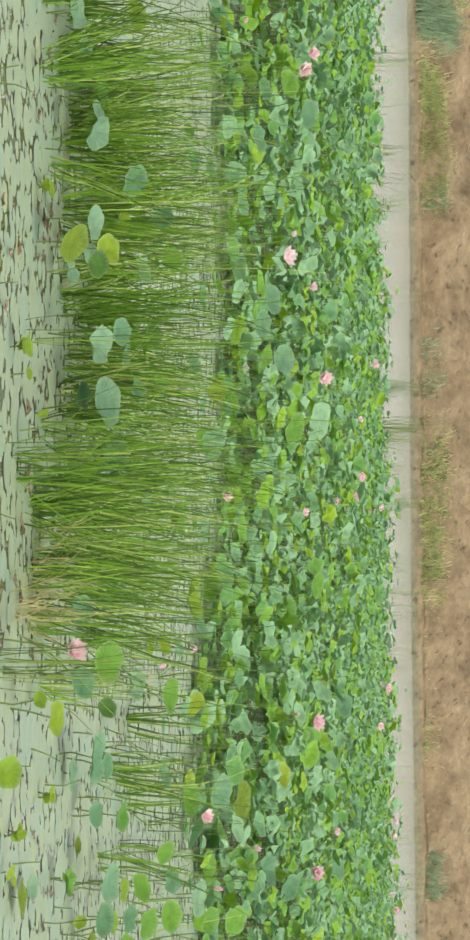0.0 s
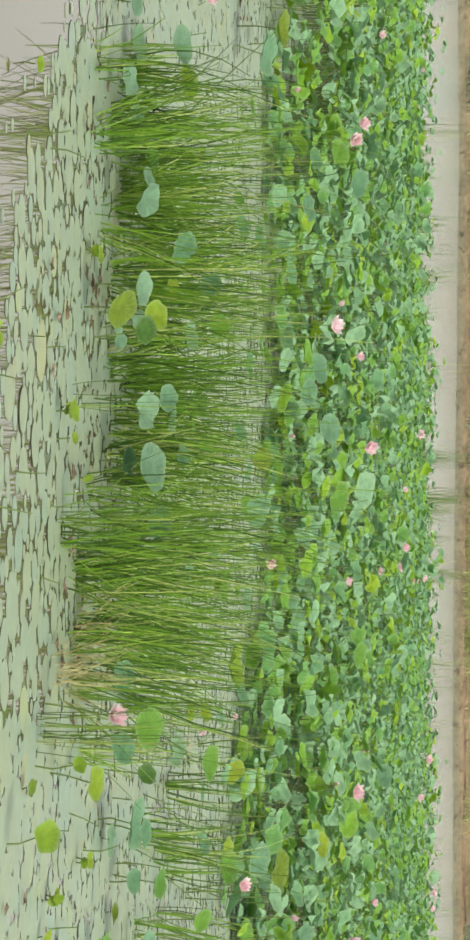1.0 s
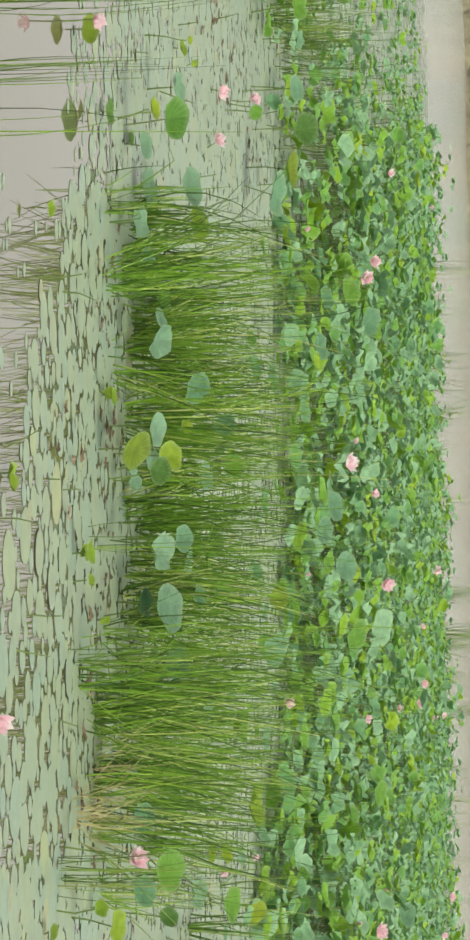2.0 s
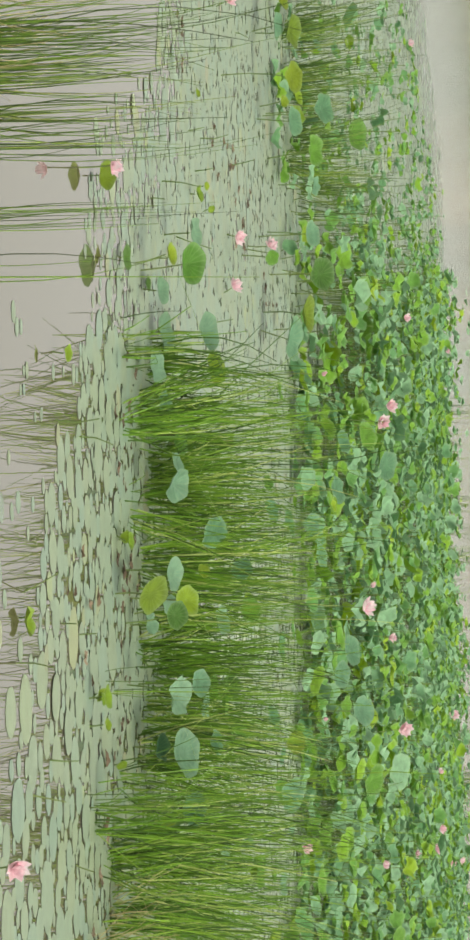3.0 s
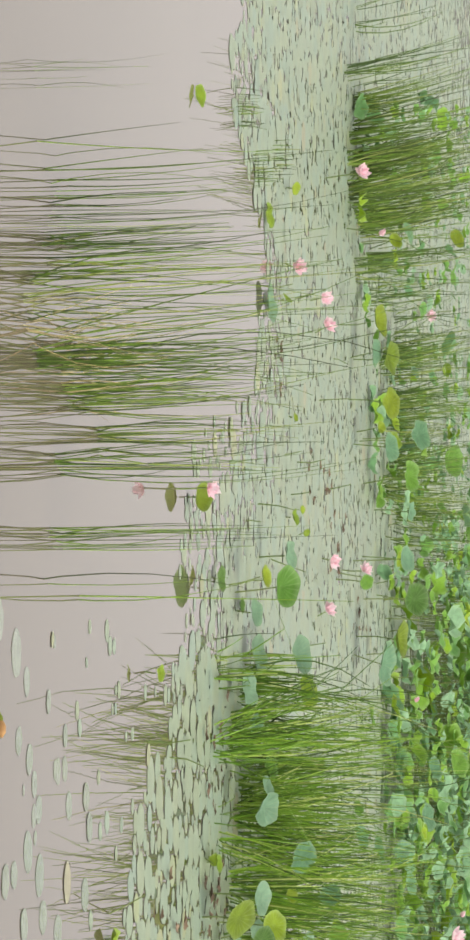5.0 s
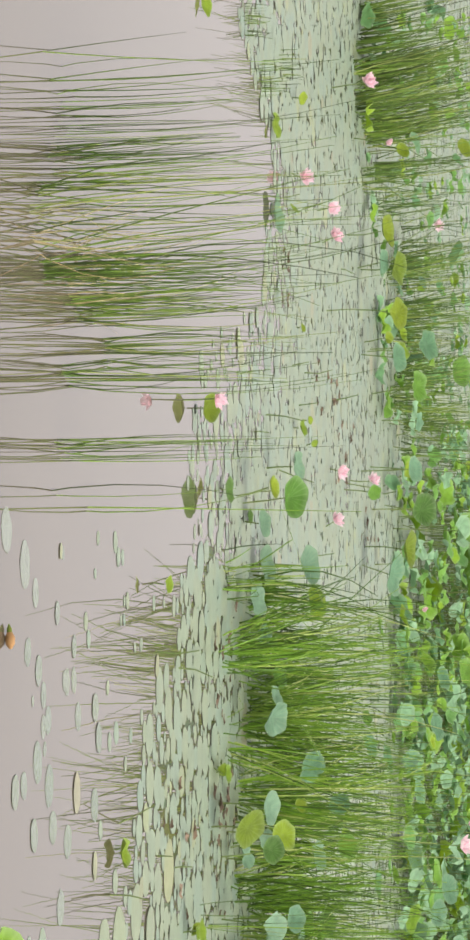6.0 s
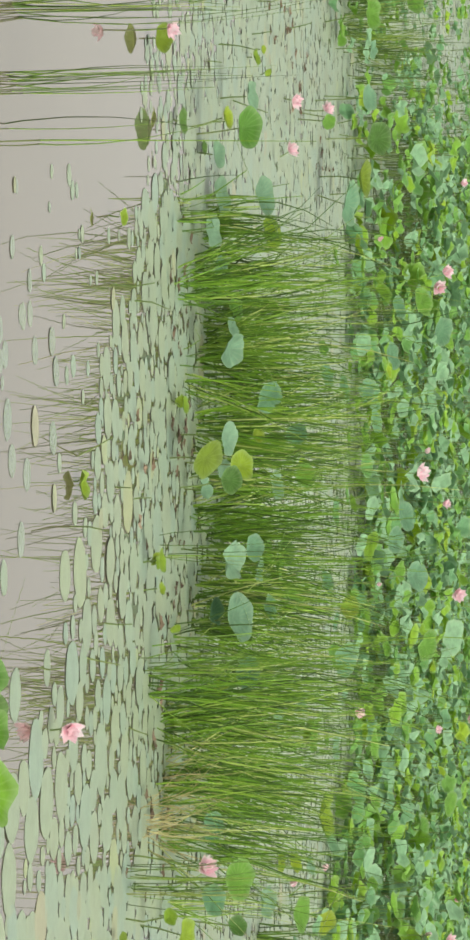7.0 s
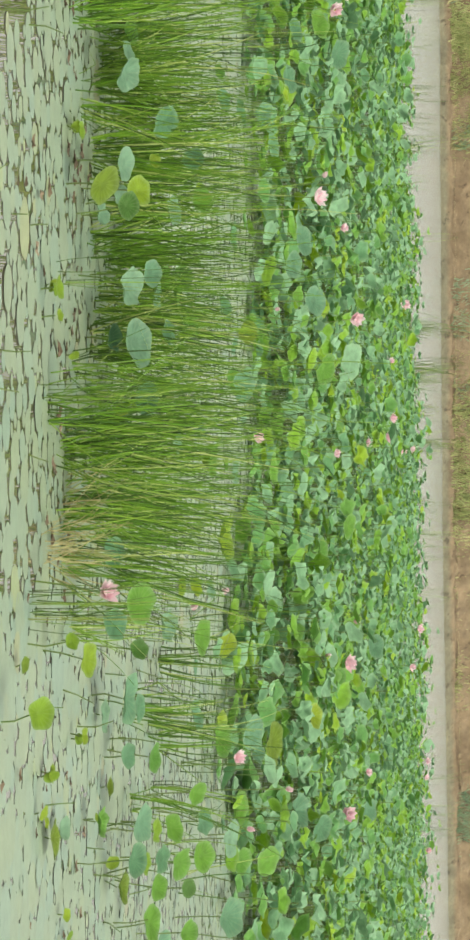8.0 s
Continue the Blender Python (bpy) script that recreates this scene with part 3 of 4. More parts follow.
for x, y, count in ((-5.42, 49.99, 110), (-4.25, 51.06, 160), (-3.09, 52.14, 80), (-0.86, 58.78, 130), (0.19, 59.22, 80), (2.30, 59.34, 20), (7.20, 60.04, 24), (4.32, 59.39, 20)):
    reed_bed(x, y, 0.9, 1.4, count, 1.0, 0.0, 0.14, M_REED_DEEP)

# thin fringe along the far edge of the lotus
for k in range(16):
    x = -6.2 + 0.95 * k + rng.uniform(-0.3, 0.3)
    reed_bed(x, float(np.interp(x, [-6, -3, 0, 9], [52.0, 54.5, 58.0, 60.5])), 0.5, 0.9, int(rng.integers(10, 26)), rng.uniform(0.6, 0.95), 0.0, 0.2, M_REED_DEEP, label="thin fringe of short reeds behind the lotus field")

# ---- standing lotus leaves ----
LEAF_SHAPES = [disc_leaf(rng, 18, 3, rng.uniform(0.03, 0.40), rng.uniform(0.10, 0.30), 0.12) for _ in range(16)]
FINE_SHAPES = [disc_leaf(rng, 28, 5, rng.uniform(0.08, 0.4), rng.uniform(0.04, 0.11), 0.06) for _ in range(16)]
CURLED_SHAPES = [disc_leaf(rng, 28, 5, rng.uniform(0.25, 0.5), rng.uniform(0.10, 0.18), 0.03, 0.2) for _ in range(8)]
FAR_SHAPES = [disc_leaf(rng, 12, 2, rng.uniform(0.03, 0.45), rng.uniform(0.10, 0.34), 0.13) for _ in range(16)]
CURLED = {}
for mat in (M_LOTUS_GREEN, M_LOTUS_FRESH, M_LOTUS_DEEP):
    CURLED[mat.name] = [mesh_of("blade", v, f, mat, rim_of(28, 5)) for v, f in CURLED_SHAPES]
NEAR_RIM, FAR_RIM = rim_of(18, 3), rim_of(12, 2)
LEAF_MESHES = {}
for mat in (M_LOTUS, M_LOTUS_BLUE, M_LOTUS_GREEN, M_LOTUS_YELLOW, M_LOTUS_PALE, M_LOTUS_OLIVE, M_LOTUS_DEEP):
    LEAF_MESHES[mat.name] = [mesh_of("blade", v, f, mat, rim_of(28, 5)) for v, f in FINE_SHAPES]


def lotus_leaf(x, y, z, r, tilt, mat=M_LOTUS, label="green round lotus leaf standing above the water on its stalk", head=None, group="standing lotus leaves", curled=False):
    """One leaf on its stalk; x, y, z is the blade's middle."""
    head = rng.uniform(-60, 60) if head is None else head
    t = thing("lotus_leaf", x, y, 0, label, "lotus leaf", group)
    k = int(rng.integers(len(LEAF_SHAPES)))
    part("blade", CURLED[mat.name][k % 8] if curled else LEAF_MESHES[mat.name][k], t, m=Matrix.Translation((0, 0, z)) @ Matrix(turned(tilt, head, rng.uniform(0, 360)).tolist()).to_4x4() @ Matrix.Scale(r, 4))
    foot = (rng.normal(0, 0.05), rng.normal(0, 0.05), -0.15)
    v, f = tube(arc(foot, (0, 0, z - 0.02), (rng.normal(0, 0.02), 0, 0), 4), [0.006, 0.005, 0.005, 0.004], 4)
    part("stalk", mesh_of("stalk", v, f, M_STEM), t)


BLUE, GREEN, YELLOW, PALE, OLIVE, DEEP, FRESH = M_LOTUS_BLUE, M_LOTUS_GREEN, M_LOTUS_YELLOW, M_LOTUS_PALE, M_LOTUS_OLIVE, M_LOTUS_DEEP, M_LOTUS_FRESH
NAMES = {BLUE.name: "blue-green waxy lotus leaf standing among the reeds", GREEN.name: "fresh green lotus leaf standing above the water", YELLOW.name: "yellow-green young lotus leaf standing above the water",
         PALE.name: "pale grey-green lotus leaf raised above floating leaves", OLIVE.name: "olive-yellow tilted lotus leaf standing above the water", DEEP.name: "dark green lotus leaf in the shade of reeds"}
REED_LEAVES = [
    (-2.85, 19.98, 0.12, 0.117, 19, PALE), (-2.67, 20.38, 0.12, 0.081, 27, BLUE), (-1.68, 19.18, 0.08, 0.058, 11, YELLOW), (-1.83, 20.29, 0.45, 0.122, 36, BLUE),
    (-1.50, 19.45, 0.3, 0.113, 21, PALE), (-1.35, 19.94, 0.22, 0.064, 42, PALE), (-1.36, 19.16, 0.22, 0.133, 34, OLIVE), (-1.26, 19.63, 0.3, 0.096, 39, DEEP), (-1.21, 19.73, 0.12, 0.081, 19, PALE),
    (-1.31, 20.97, 0.4, 0.110, 18, PALE), (-1.68, 21.40, 0.5, 0.080, 65, BLUE), (-1.59, 20.33, 0.38, 0.053, 44, YELLOW), (-1.44, 21.92, 0.5, 0.098, 42, GREEN), (-0.77, 19.61, 0.3, 0.136, 21, PALE),
    (-0.86, 20.04, 0.38, 0.097, 31, BLUE),
]
STAND_LEAVES = [
    (-0.42, 19.96, 0.3, 0.168, 23, PALE), (-0.00, 20.03, 0.2, 0.052, 60, YELLOW), (-0.46, 19.96, 0.15, 0.103, 15, BLUE), (-0.51, 20.75, 0.4, 0.085, 23, BLUE), (-0.71, 18.21, 0.1, 0.072, 10, YELLOW),
    (-0.55, 18.24, 0.1, 0.038, 24, YELLOW), (-0.08, 20.36, 0.3, 0.122, 33, BLUE), (-0.61, 24.91, 0.5, 0.111, 33, OLIVE), (-0.21, 24.55, 0.5, 0.146, 33, BLUE), (-0.25, 24.80, 0.4, 0.092, 24, GREEN),
    (-3.06, 21.39, 0.3, 0.089, 32, YELLOW), (-2.36, 25.66, 0.55, 0.110, 35, BLUE), (0.86, 19.56, 0.2, 0.103, 37, BLUE), (0.96, 23.98, 0.4, 0.179, 8, YELLOW), (-0.90, 21.56, 0.4, 0.101, 30, DEEP),
    (-0.59, 21.97, 0.4, 0.090, 33, GREEN),
]
EAST_LEAVES = [
    (1.15, 19.24, 0.42, 0.133, 39, GREEN), (1.26, 19.01, 0.3, 0.110, 32, BLUE), (1.40, 20.99, 0.35, 0.126, 15, PALE), (1.41, 18.25, 0.25, 0.113, 17, YELLOW), (1.27, 17.69, 0.25, 0.053, 46, YELLOW),
    (1.49, 20.10, 0.3, 0.072, 50, DEEP), (1.59, 22.69, 0.4, 0.136, 21, GREEN), (1.75, 24.19, 0.4, 0.104, 45, YELLOW), (1.80, 20.11, 0.22, 0.170, 10, BLUE), (1.89, 20.45, 0.25, 0.105, 11, BLUE),
    (1.59, 16.88, 0.2, 0.105, 33, YELLOW), (1.95, 19.25, 0.08, 0.054, 15, YELLOW), (2.22, 20.67, 0.15, 0.093, 25, BLUE), (2.05, 18.14, 0.06, 0.058, 8, YELLOW), (2.53, 19.74, 0.1, 0.101, 7, GREEN),
    (2.41, 18.53, 0.06, 0.077, 18, PALE),
]
CLUSTER_LEAVES = [
    (2.63, 20.56, 0.25, 0.151, 15, BLUE), (2.73, 20.92, 0.3, 0.087, 14, YELLOW), (2.78, 21.41, 0.35, 0.109, 29, GREEN), (2.70, 22.75, 0.35, 0.098, 34, GREEN), (2.41, 24.69, 0.3, 0.116, 15, YELLOW),
    (2.61, 26.25, 0.4, 0.172, 23, BLUE), (2.84, 27.62, 0.45, 0.201, 16, OLIVE), (3.26, 24.54, 0.4, 0.157, 18, PALE), (2.86, 20.44, 0.22, 0.120, 26, BLUE), (2.93, 20.76, 0.25, 0.078, 16, YELLOW),
    (3.06, 21.74, 0.35, 0.127, 29, GREEN), (2.98, 21.36, 0.28, 0.101, 24, BLUE), (3.54, 25.34, 0.4, 0.129, 28, GREEN), (2.97, 23.24, 0.35, 0.109, 25, BLUE), (2.18, 23.11, 0.3, 0.121, 14, BLUE),
    (1.92, 20.28, 0.05, 0.114, 5, PALE),
]
MARGIN_LEAVES = [
    (3.39, 21.24, 0.22, 0.137, 19, GREEN), (3.14, 21.15, 0.28, 0.100, 27, GREEN), (2.95, 18.74, 0.05, 0.046, 24, YELLOW), (3.07, 20.67, 0.1, 0.117, 6, OLIVE), (2.44, 18.27, 0.05, 0.131, -0, OLIVE), (3.20, 23.08, 0.35, 0.135, 29, GREEN),
    (3.37, 22.69, 0.3, 0.077, 40, DEEP), (3.83, 24.34, 0.4, 0.174, 26, BLUE), (3.60, 22.16, 0.35, 0.105, 30, GREEN), (2.24, 20.80, 0.3, 0.117, 12, GREEN), (2.40, 20.49, 0.05, 0.077, 5, OLIVE), (1.37, 17.31, 0.05, 0.055, 15, OLIVE),
]
WEST_LEAVES = [
    (-1.01, 16.12, 0.02, 0.085, 2, YELLOW),
    (-3.53, 20.16, 0.3, 0.145, 28, GREEN), (-3.55, 19.90, 0.22, 0.083, 13, YELLOW), (-3.41, 19.19, 0.05, 0.088, 10, DEEP), (-3.72, 18.21, 0.07, 0.094, 27, OLIVE), (-2.50, 16.96, 0.08, 0.052, 16, YELLOW),
    (-3.92, 21.18, 0.2, 0.113, 11, PALE), (-3.37, 20.20, 0.12, 0.103, 14, PALE), (-3.22, 21.00, 0.3, 0.139, 22, PALE), (-3.17, 20.63, 0.08, 0.137, 14, PALE), (-3.02, 21.48, 0.3, 0.109, 27, YELLOW),
    (-4.54, 25.68, 0.25, 0.068, 62, GREEN), (-6.13, 18.11, 0.02, 0.075, 20, YELLOW), (-6.28, 21.13, 0.025, 0.095, 10, YELLOW), (-5.70, 21.24, 0.02, 0.148, 5, PALE), (-3.44, 20.33, 0.015, 0.066, 5, DEEP),
    (-4.45, 22.53, 0.06, 0.064, 16, YELLOW),
]
BORDER_LEAVES = [
    (-6.72, 25.70, 0.3, 0.143, 16, OLIVE), (-6.66, 26.71, 0.3, 0.169, 14, OLIVE), (-6.65, 26.49, 0.2, 0.127, 13, BLUE), (-6.19, 26.42, 0.35, 0.141, 27, OLIVE), (-6.16, 27.52, 0.5, 0.152, 28, BLUE),
    (-5.91, 26.85, 0.3, 0.138, 21, BLUE), (-6.13, 27.06, 0.2, 0.062, 30, YELLOW), (-4.95, 26.90, 0.45, 0.117, 29, BLUE), (-4.76, 27.82, 0.45, 0.168, 34, DEEP), (-4.33, 27.32, 0.35, 0.170, 11, OLIVE),
    (-4.09, 27.16, 0.25, 0.199, 15, BLUE), (-5.24, 31.74, 0.5, 0.179, 19, GREEN), (-7.81, 27.12, 0.3, 0.073, 54, YELLOW), (-9.41, 32.63, 0.4, 0.107, 46, OLIVE), (-5.83, 27.68, 0.4, 0.142, 26, GREEN),
    (-6.65, 30.85, 0.5, 0.164, 33, GREEN),
]
FIELD_LEAVES = [
    (-2.84, 27.62, 0.6, 0.130, 23, BLUE), (-3.33, 28.22, 0.6, 0.102, 33, BLUE), (-3.62, 30.29, 0.65, 0.152, 30, GREEN), (-1.53, 28.98, 0.6, 0.145, 30, BLUE), (-0.39, 30.30, 0.7, 0.165, 29, GREEN),
    (1.22, 34.23, 0.65, 0.144, 25, GREEN), (1.38, 31.58, 0.55, 0.158, 14, GREEN), (2.84, 38.98, 0.65, 0.152, 43, BLUE), (2.74, 33.08, 0.6, 0.139, 35, GREEN), (2.90, 30.69, 0.55, 0.144, 21, YELLOW),
    (-3.62, 32.81, 0.65, 0.170, 31, BLUE), (3.57, 28.81, 0.55, 0.172, 20, BLUE), (-1.32, 29.08, 0.5, 0.136, 30, BLUE), (4.08, 31.58, 0.55, 0.149, 37, BLUE), (4.73, 38.27, 0.6, 0.156, 32, BLUE),
    (-1.03, 30.21, 0.6, 0.165, 30, BLUE),
]
# the DEEP leaf puts the shaded inside of the curled cluster into its colour
NEAR_LEAVES = [
    (-0.28, 10.96, 0.55, 0.153, 20, FRESH), (-0.02, 11.36, 0.55, 0.097, 18, GREEN), (0.13, 11.45, 0.5, 0.128, 36, DEEP), (0.17, 11.37, 0.58, 0.076, 22, GREEN), (0.39, 11.48, 0.55, 0.128, 20, FRESH),
    (-0.02, 10.67, 0.6, 0.119, 29, FRESH), (0.25, 10.91, 0.55, 0.142, 39, GREEN), (0.27, 11.01, 0.6, 0.102, 25, FRESH), (-1.66, 10.54, 0.5, 0.067, 21, FRESH),
]
for row in NEAR_LEAVES:
    lotus_leaf(*row, "bright green curled lotus leaf standing close to the bank", curled=True)
for rows in (REED_LEAVES, STAND_LEAVES, EAST_LEAVES, CLUSTER_LEAVES, MARGIN_LEAVES, WEST_LEAVES, BORDER_LEAVES, FIELD_LEAVES):
    for x, y, z, r, tilt, mat in rows:
        lotus_leaf(x, y, z, r * 0.92, tilt, mat, NAMES[mat.name], rng.normal(0, 14))


def canopy():
    """The lotus field: the front leaves one by one, the rest as one mass."""
    rest, stalks, n = Pieces(), Pieces(), 0
    y = 26.0
    while y < 61:
        step = 0.146 - 0.0014 * (y - 26)
        x = -0.333 * y
        while x < 0.175 * y + 1:
            px, py = x + rng.uniform(-0.5, 0.5) * step, y + rng.uniform(-0.5, 0.5) * step
            x += step
            q = px / py
            front = py - np.interp(px, FRONT_X, FRONT_Y) + 1.3 * noise.noise((px * 0.55, 2.0, 0)) + 0.8 * noise.noise((px * 1.9, 6.0, 0)) + 1.4
            back = np.interp(q, [-0.333, -0.25, -0.2, -0.167, -0.142, -0.083, 0.0, 0.142], [40.5, 47, 53.5, 54.5, 53.5, 54.5, 58, 60]) + 0.8 * noise.noise((px * 0.6, 5.0, 0)) - py
            if front < 0 or back < 0:
                continue
            thin = 0.24 if py < 36.5 else 0.16
            dense = thin + (1 - thin) * min(1.0, max(0.0, (q + (0.203 if py < 36.5 else 0.19)) / 0.05))
            if q < -0.25:
                dense *= 0.6
            dense *= min(1.0, 0.55 + 0.25 * front)
            dense *= 0.75 + 0.5 * noise.noise((px * 0.7, py * 0.5, 6.0))
            if rng.random() > dense * 0.85:
                continue
            r = float(np.clip(rng.normal(0.106, 0.034), 0.04, 0.2)) * float(np.interp(py, [28, 40, 55], [1.0, 0.75, 0.58]))
            top = 0.40 + 0.16 * noise.noise((px * 0.5, py * 0.35, 1.0)) - (0.15 if py > 46.5 else 0.0)
            if q < -0.171:
                top, r = top - (0.3 if py > 36.5 else 0.15), r * 0.8
            z = max(0.05, float(rng.normal(top, 0.13)))
            if front < 2.4 and rng.random() < 0.85:
                z = rng.uniform(0.03, 0.10 + 0.16 * front)
            if q < -0.2 and rng.random() < 0.75:
                z = rng.uniform(0.02, 0.10)
            if back < 1.5:
                z *= 0.45
                if rng.random() > 0.3 + 0.5 * back:
                    continue
            tilt = float(np.clip(rng.normal(9, 9) if rng.random() < 0.8 else rng.normal(32, 14), -30, 75))
            head = rng.uniform(0, 360) if rng.random() < 0.35 else rng.normal(0, 40)
            if n < 75 and front < 1.4 and q > -0.2:
                n += 1
                lotus_leaf(px, py, z, r, tilt, M_LOTUS, "green round lotus leaf at the front of the lotus field", head, "leaves at the front of the lotus field")
                continue
            near = py < 36.5
            v, f = (LEAF_SHAPES if near else FAR_SHAPES)[int(rng.integers(16))]
            rest.add((v * r) @ turned(tilt, head, rng.uniform(0, 360)).T + (px, py, z), f, NEAR_RIM if near else FAR_RIM)
            if z > 0.11 and (py < 42 or q < -0.167 or back < 1.5):
                sv, sf = tube(arc((px + rng.normal(0, 0.04), py, -0.1), (px, py, z - 0.02), (0, 0, 0), 2), [0.006, 0.005], 3)
                stalks.add(sv, sf)
        y += step
    field = tagged(new("lotus_field", rest.mesh("lotus_field", M_LOTUS)), "wide field of crowded green lotus leaves above the pond", "lotus field", kind="stuff")
    part("stalks", stalks.mesh("stalks", M_STEM), field)


canopy()

# leaves scattered among the reeds and over the floating leaves
for count, x0, x1, y0, y1, low, high in ((12, 1.1, 3.9, 22.2, 29.0, 0.08, 0.42), (16, -2.7, 0.9, 20.8, 27.8, 0.08, 0.4), (6, -7.8, -5.0, 26.6, 30.8, 0.1, 0.4), (6, -2.6, 0.6, 19.7, 21.4, 0.2, 0.5)):
    for _ in range(count):
        mat = (BLUE, PALE, GREEN, YELLOW)[int(rng.integers(4))]
        lotus_leaf(rng.uniform(x0, x1), rng.uniform(y0, y1), rng.uniform(low, high), rng.uniform(0.05, 0.12), abs(rng.normal(18, 12)), mat, NAMES[mat.name], rng.normal(0, 30))

# low leaves that lead from the reeds to the lotus field
for k in range(120):
    x = rng.uniform(-4.4, 1.0) if k < 75 else rng.uniform(1.0, 5.0)
    lotus_leaf(x, float(np.interp(x, FRONT_X, FRONT_Y)) - abs(rng.normal(0, 1.6)), rng.uniform(0.06, 0.45), rng.uniform(0.06, 0.14), abs(rng.normal(18, 13)), M_LOTUS, "low green lotus leaf between reeds and lotus field", rng.normal(0, 40), "low leaves before the lotus field")

# ---- flowers ----
def petal_mesh():
    verts, faces = [], []
    for i in range(6):
        q = i / 5
        w = 0.36 * math.sin(math.pi * min(1, 0.12 + 0.88 * q) ** 0.8) * (1 if i < 5 else 0.1)
        for s in (-1, 0, 1):
            verts.append((w * s, q, 0.35 * q * q + 0.25 * w * abs(s) * 1.0 - 0.06 * (1 - abs(s)) * math.sin(math.pi * q)))
    for i in range(5):
        for j in range(2):
            a = i * 3 + j
            faces.append((a, a + 1, a + 4, a + 3))
    return mesh_of("petal", verts, faces, M_PETAL)


PETAL = petal_mesh()
SEED = mesh_of("seed_head", *tube([(0, 0, 0), (0, 0, 0.16), (0, 0, 0.24), (0, 0, 0.25)], [0.10, 0.17, 0.19, 0.01], 8), M_SEED)


def lotus_flower(x, y, z, r):
    """An open flower: two rings of pointed petals, a seed head and a stalk; a small one is still a bud."""
    bud = r < 0.062
    t = thing("lotus_flower", x, y, 0, "pink lotus bud on a thin stalk" if bud else "open pale pink lotus flower with pointed petals", "lotus flower", "lotus flowers")
    tip = Matrix.Translation((0, 0, z - 0.3 * r)) @ Matrix(turned(rng.uniform(25, 60), rng.uniform(-45, 45)).tolist()).to_4x4()
    size = r * (1.2 if bud else 0.95)
    for ring, count, lift in ((0, 8, 20), (1, 6, 52)) if not bud else ((0, 5, 66), (1, 3, 76)):
        for i in range(count):
            m = tip @ Matrix.Rotation(6.2832 * (i + 0.5 * ring) / count + rng.uniform(-0.12, 0.12), 4, "Z") @ Matrix.Rotation(radians(lift + rng.uniform(-10, 10)), 4, "X") @ Matrix.Scale(size * rng.uniform(0.88, 1.1), 4)
            part("petal", PETAL, t, m=m)
    if not bud:
        part("seed_head", SEED, t, "yellow-green seed head", tip @ Matrix.Scale(size * 0.7, 4))
    v, f = tube(arc((rng.normal(0, 0.05), 0, -0.15), (0, 0, z - 0.3 * r), (rng.normal(0, 0.02), 0, 0), 4), [0.006, 0.005, 0.005, 0.004], 4)
    part("stalk", mesh_of("stalk", v, f, M_STEM), t)


FIELD_FLOWERS = [
    (1.02, 17.99, 0.42, 0.088), (-1.86, 28.15, 0.82, 0.110), (-1.84, 32.30, 0.75, 0.072), (-0.97, 33.92, 0.78, 0.108), (-1.50, 45.86, 0.68, 0.108), (-0.66, 43.06, 0.63, 0.072), (0.09, 43.35, 0.63, 0.096), (0.35, 42.34, 0.63, 0.108),
    (0.36, 38.17, 0.63, 0.072), (0.57, 46.16, 0.63, 0.084), (0.56, 48.62, 0.63, 0.084), (0.40, 31.48, 0.73, 0.067), (-0.86, 27.06, 0.55, 0.042), (0.21, 25.38, 0.55, 0.072), (1.39, 24.86, 0.35, 0.060), (2.32, 35.74, 0.63, 0.060),
]
EAST_FLOWERS = [
    (2.35, 30.92, 0.68, 0.060), (2.57, 33.01, 0.75, 0.120), (3.83, 48.49, 0.63, 0.096), (3.43, 50.99, 0.63, 0.108), (2.67, 24.79, 0.45, 0.088), (4.16, 33.37, 0.73, 0.120), (3.39, 26.11, 0.40, 0.060), (3.18, 27.13, 0.63, 0.060),
    (4.25, 38.03, 0.63, 0.072), (5.96, 54.97, 0.58, 0.084), (6.14, 54.29, 0.58, 0.084), (7.51, 55.27, 0.58, 0.084), (-3.92, 31.64, 0.73, 0.108), (-4.20, 32.58, 0.73, 0.108), (-2.18, 30.04, 0.73, 0.054), (-3.84, 27.60, 0.50, 0.048), (1.41, 23.14, 0.30, 0.060),
]
WEST_FLOWERS = [
    (-7.62, 24.51, 0.30, 0.092), (-6.19, 22.16, 0.12, 0.088), (-6.38, 23.68, 0.12, 0.088), (-6.24, 24.01, 0.12, 0.088), (-7.56, 26.04, 0.30, 0.060), (-8.15, 30.97, 0.3, 0.088), (-11.28, 46.21, 0.10, 0.084), (-4.54, 24.73, 0.1, 0.088),
    (-4.11, 24.54, 0.1, 0.088), (-4.72, 26.19, 0.20, 0.084), (-8.78, 50.91, 0.20, 0.072), (-5.99, 38.25, 0.53, 0.084), (-7.47, 51.00, 0.35, 0.096), (0.21, 15.47, 0.12, 0.082), (-3.69, 17.80, 0.21, 0.072),
]
for rows in (FIELD_FLOWERS, EAST_FLOWERS, WEST_FLOWERS):
    for row in rows:
        lotus_flower(*row)

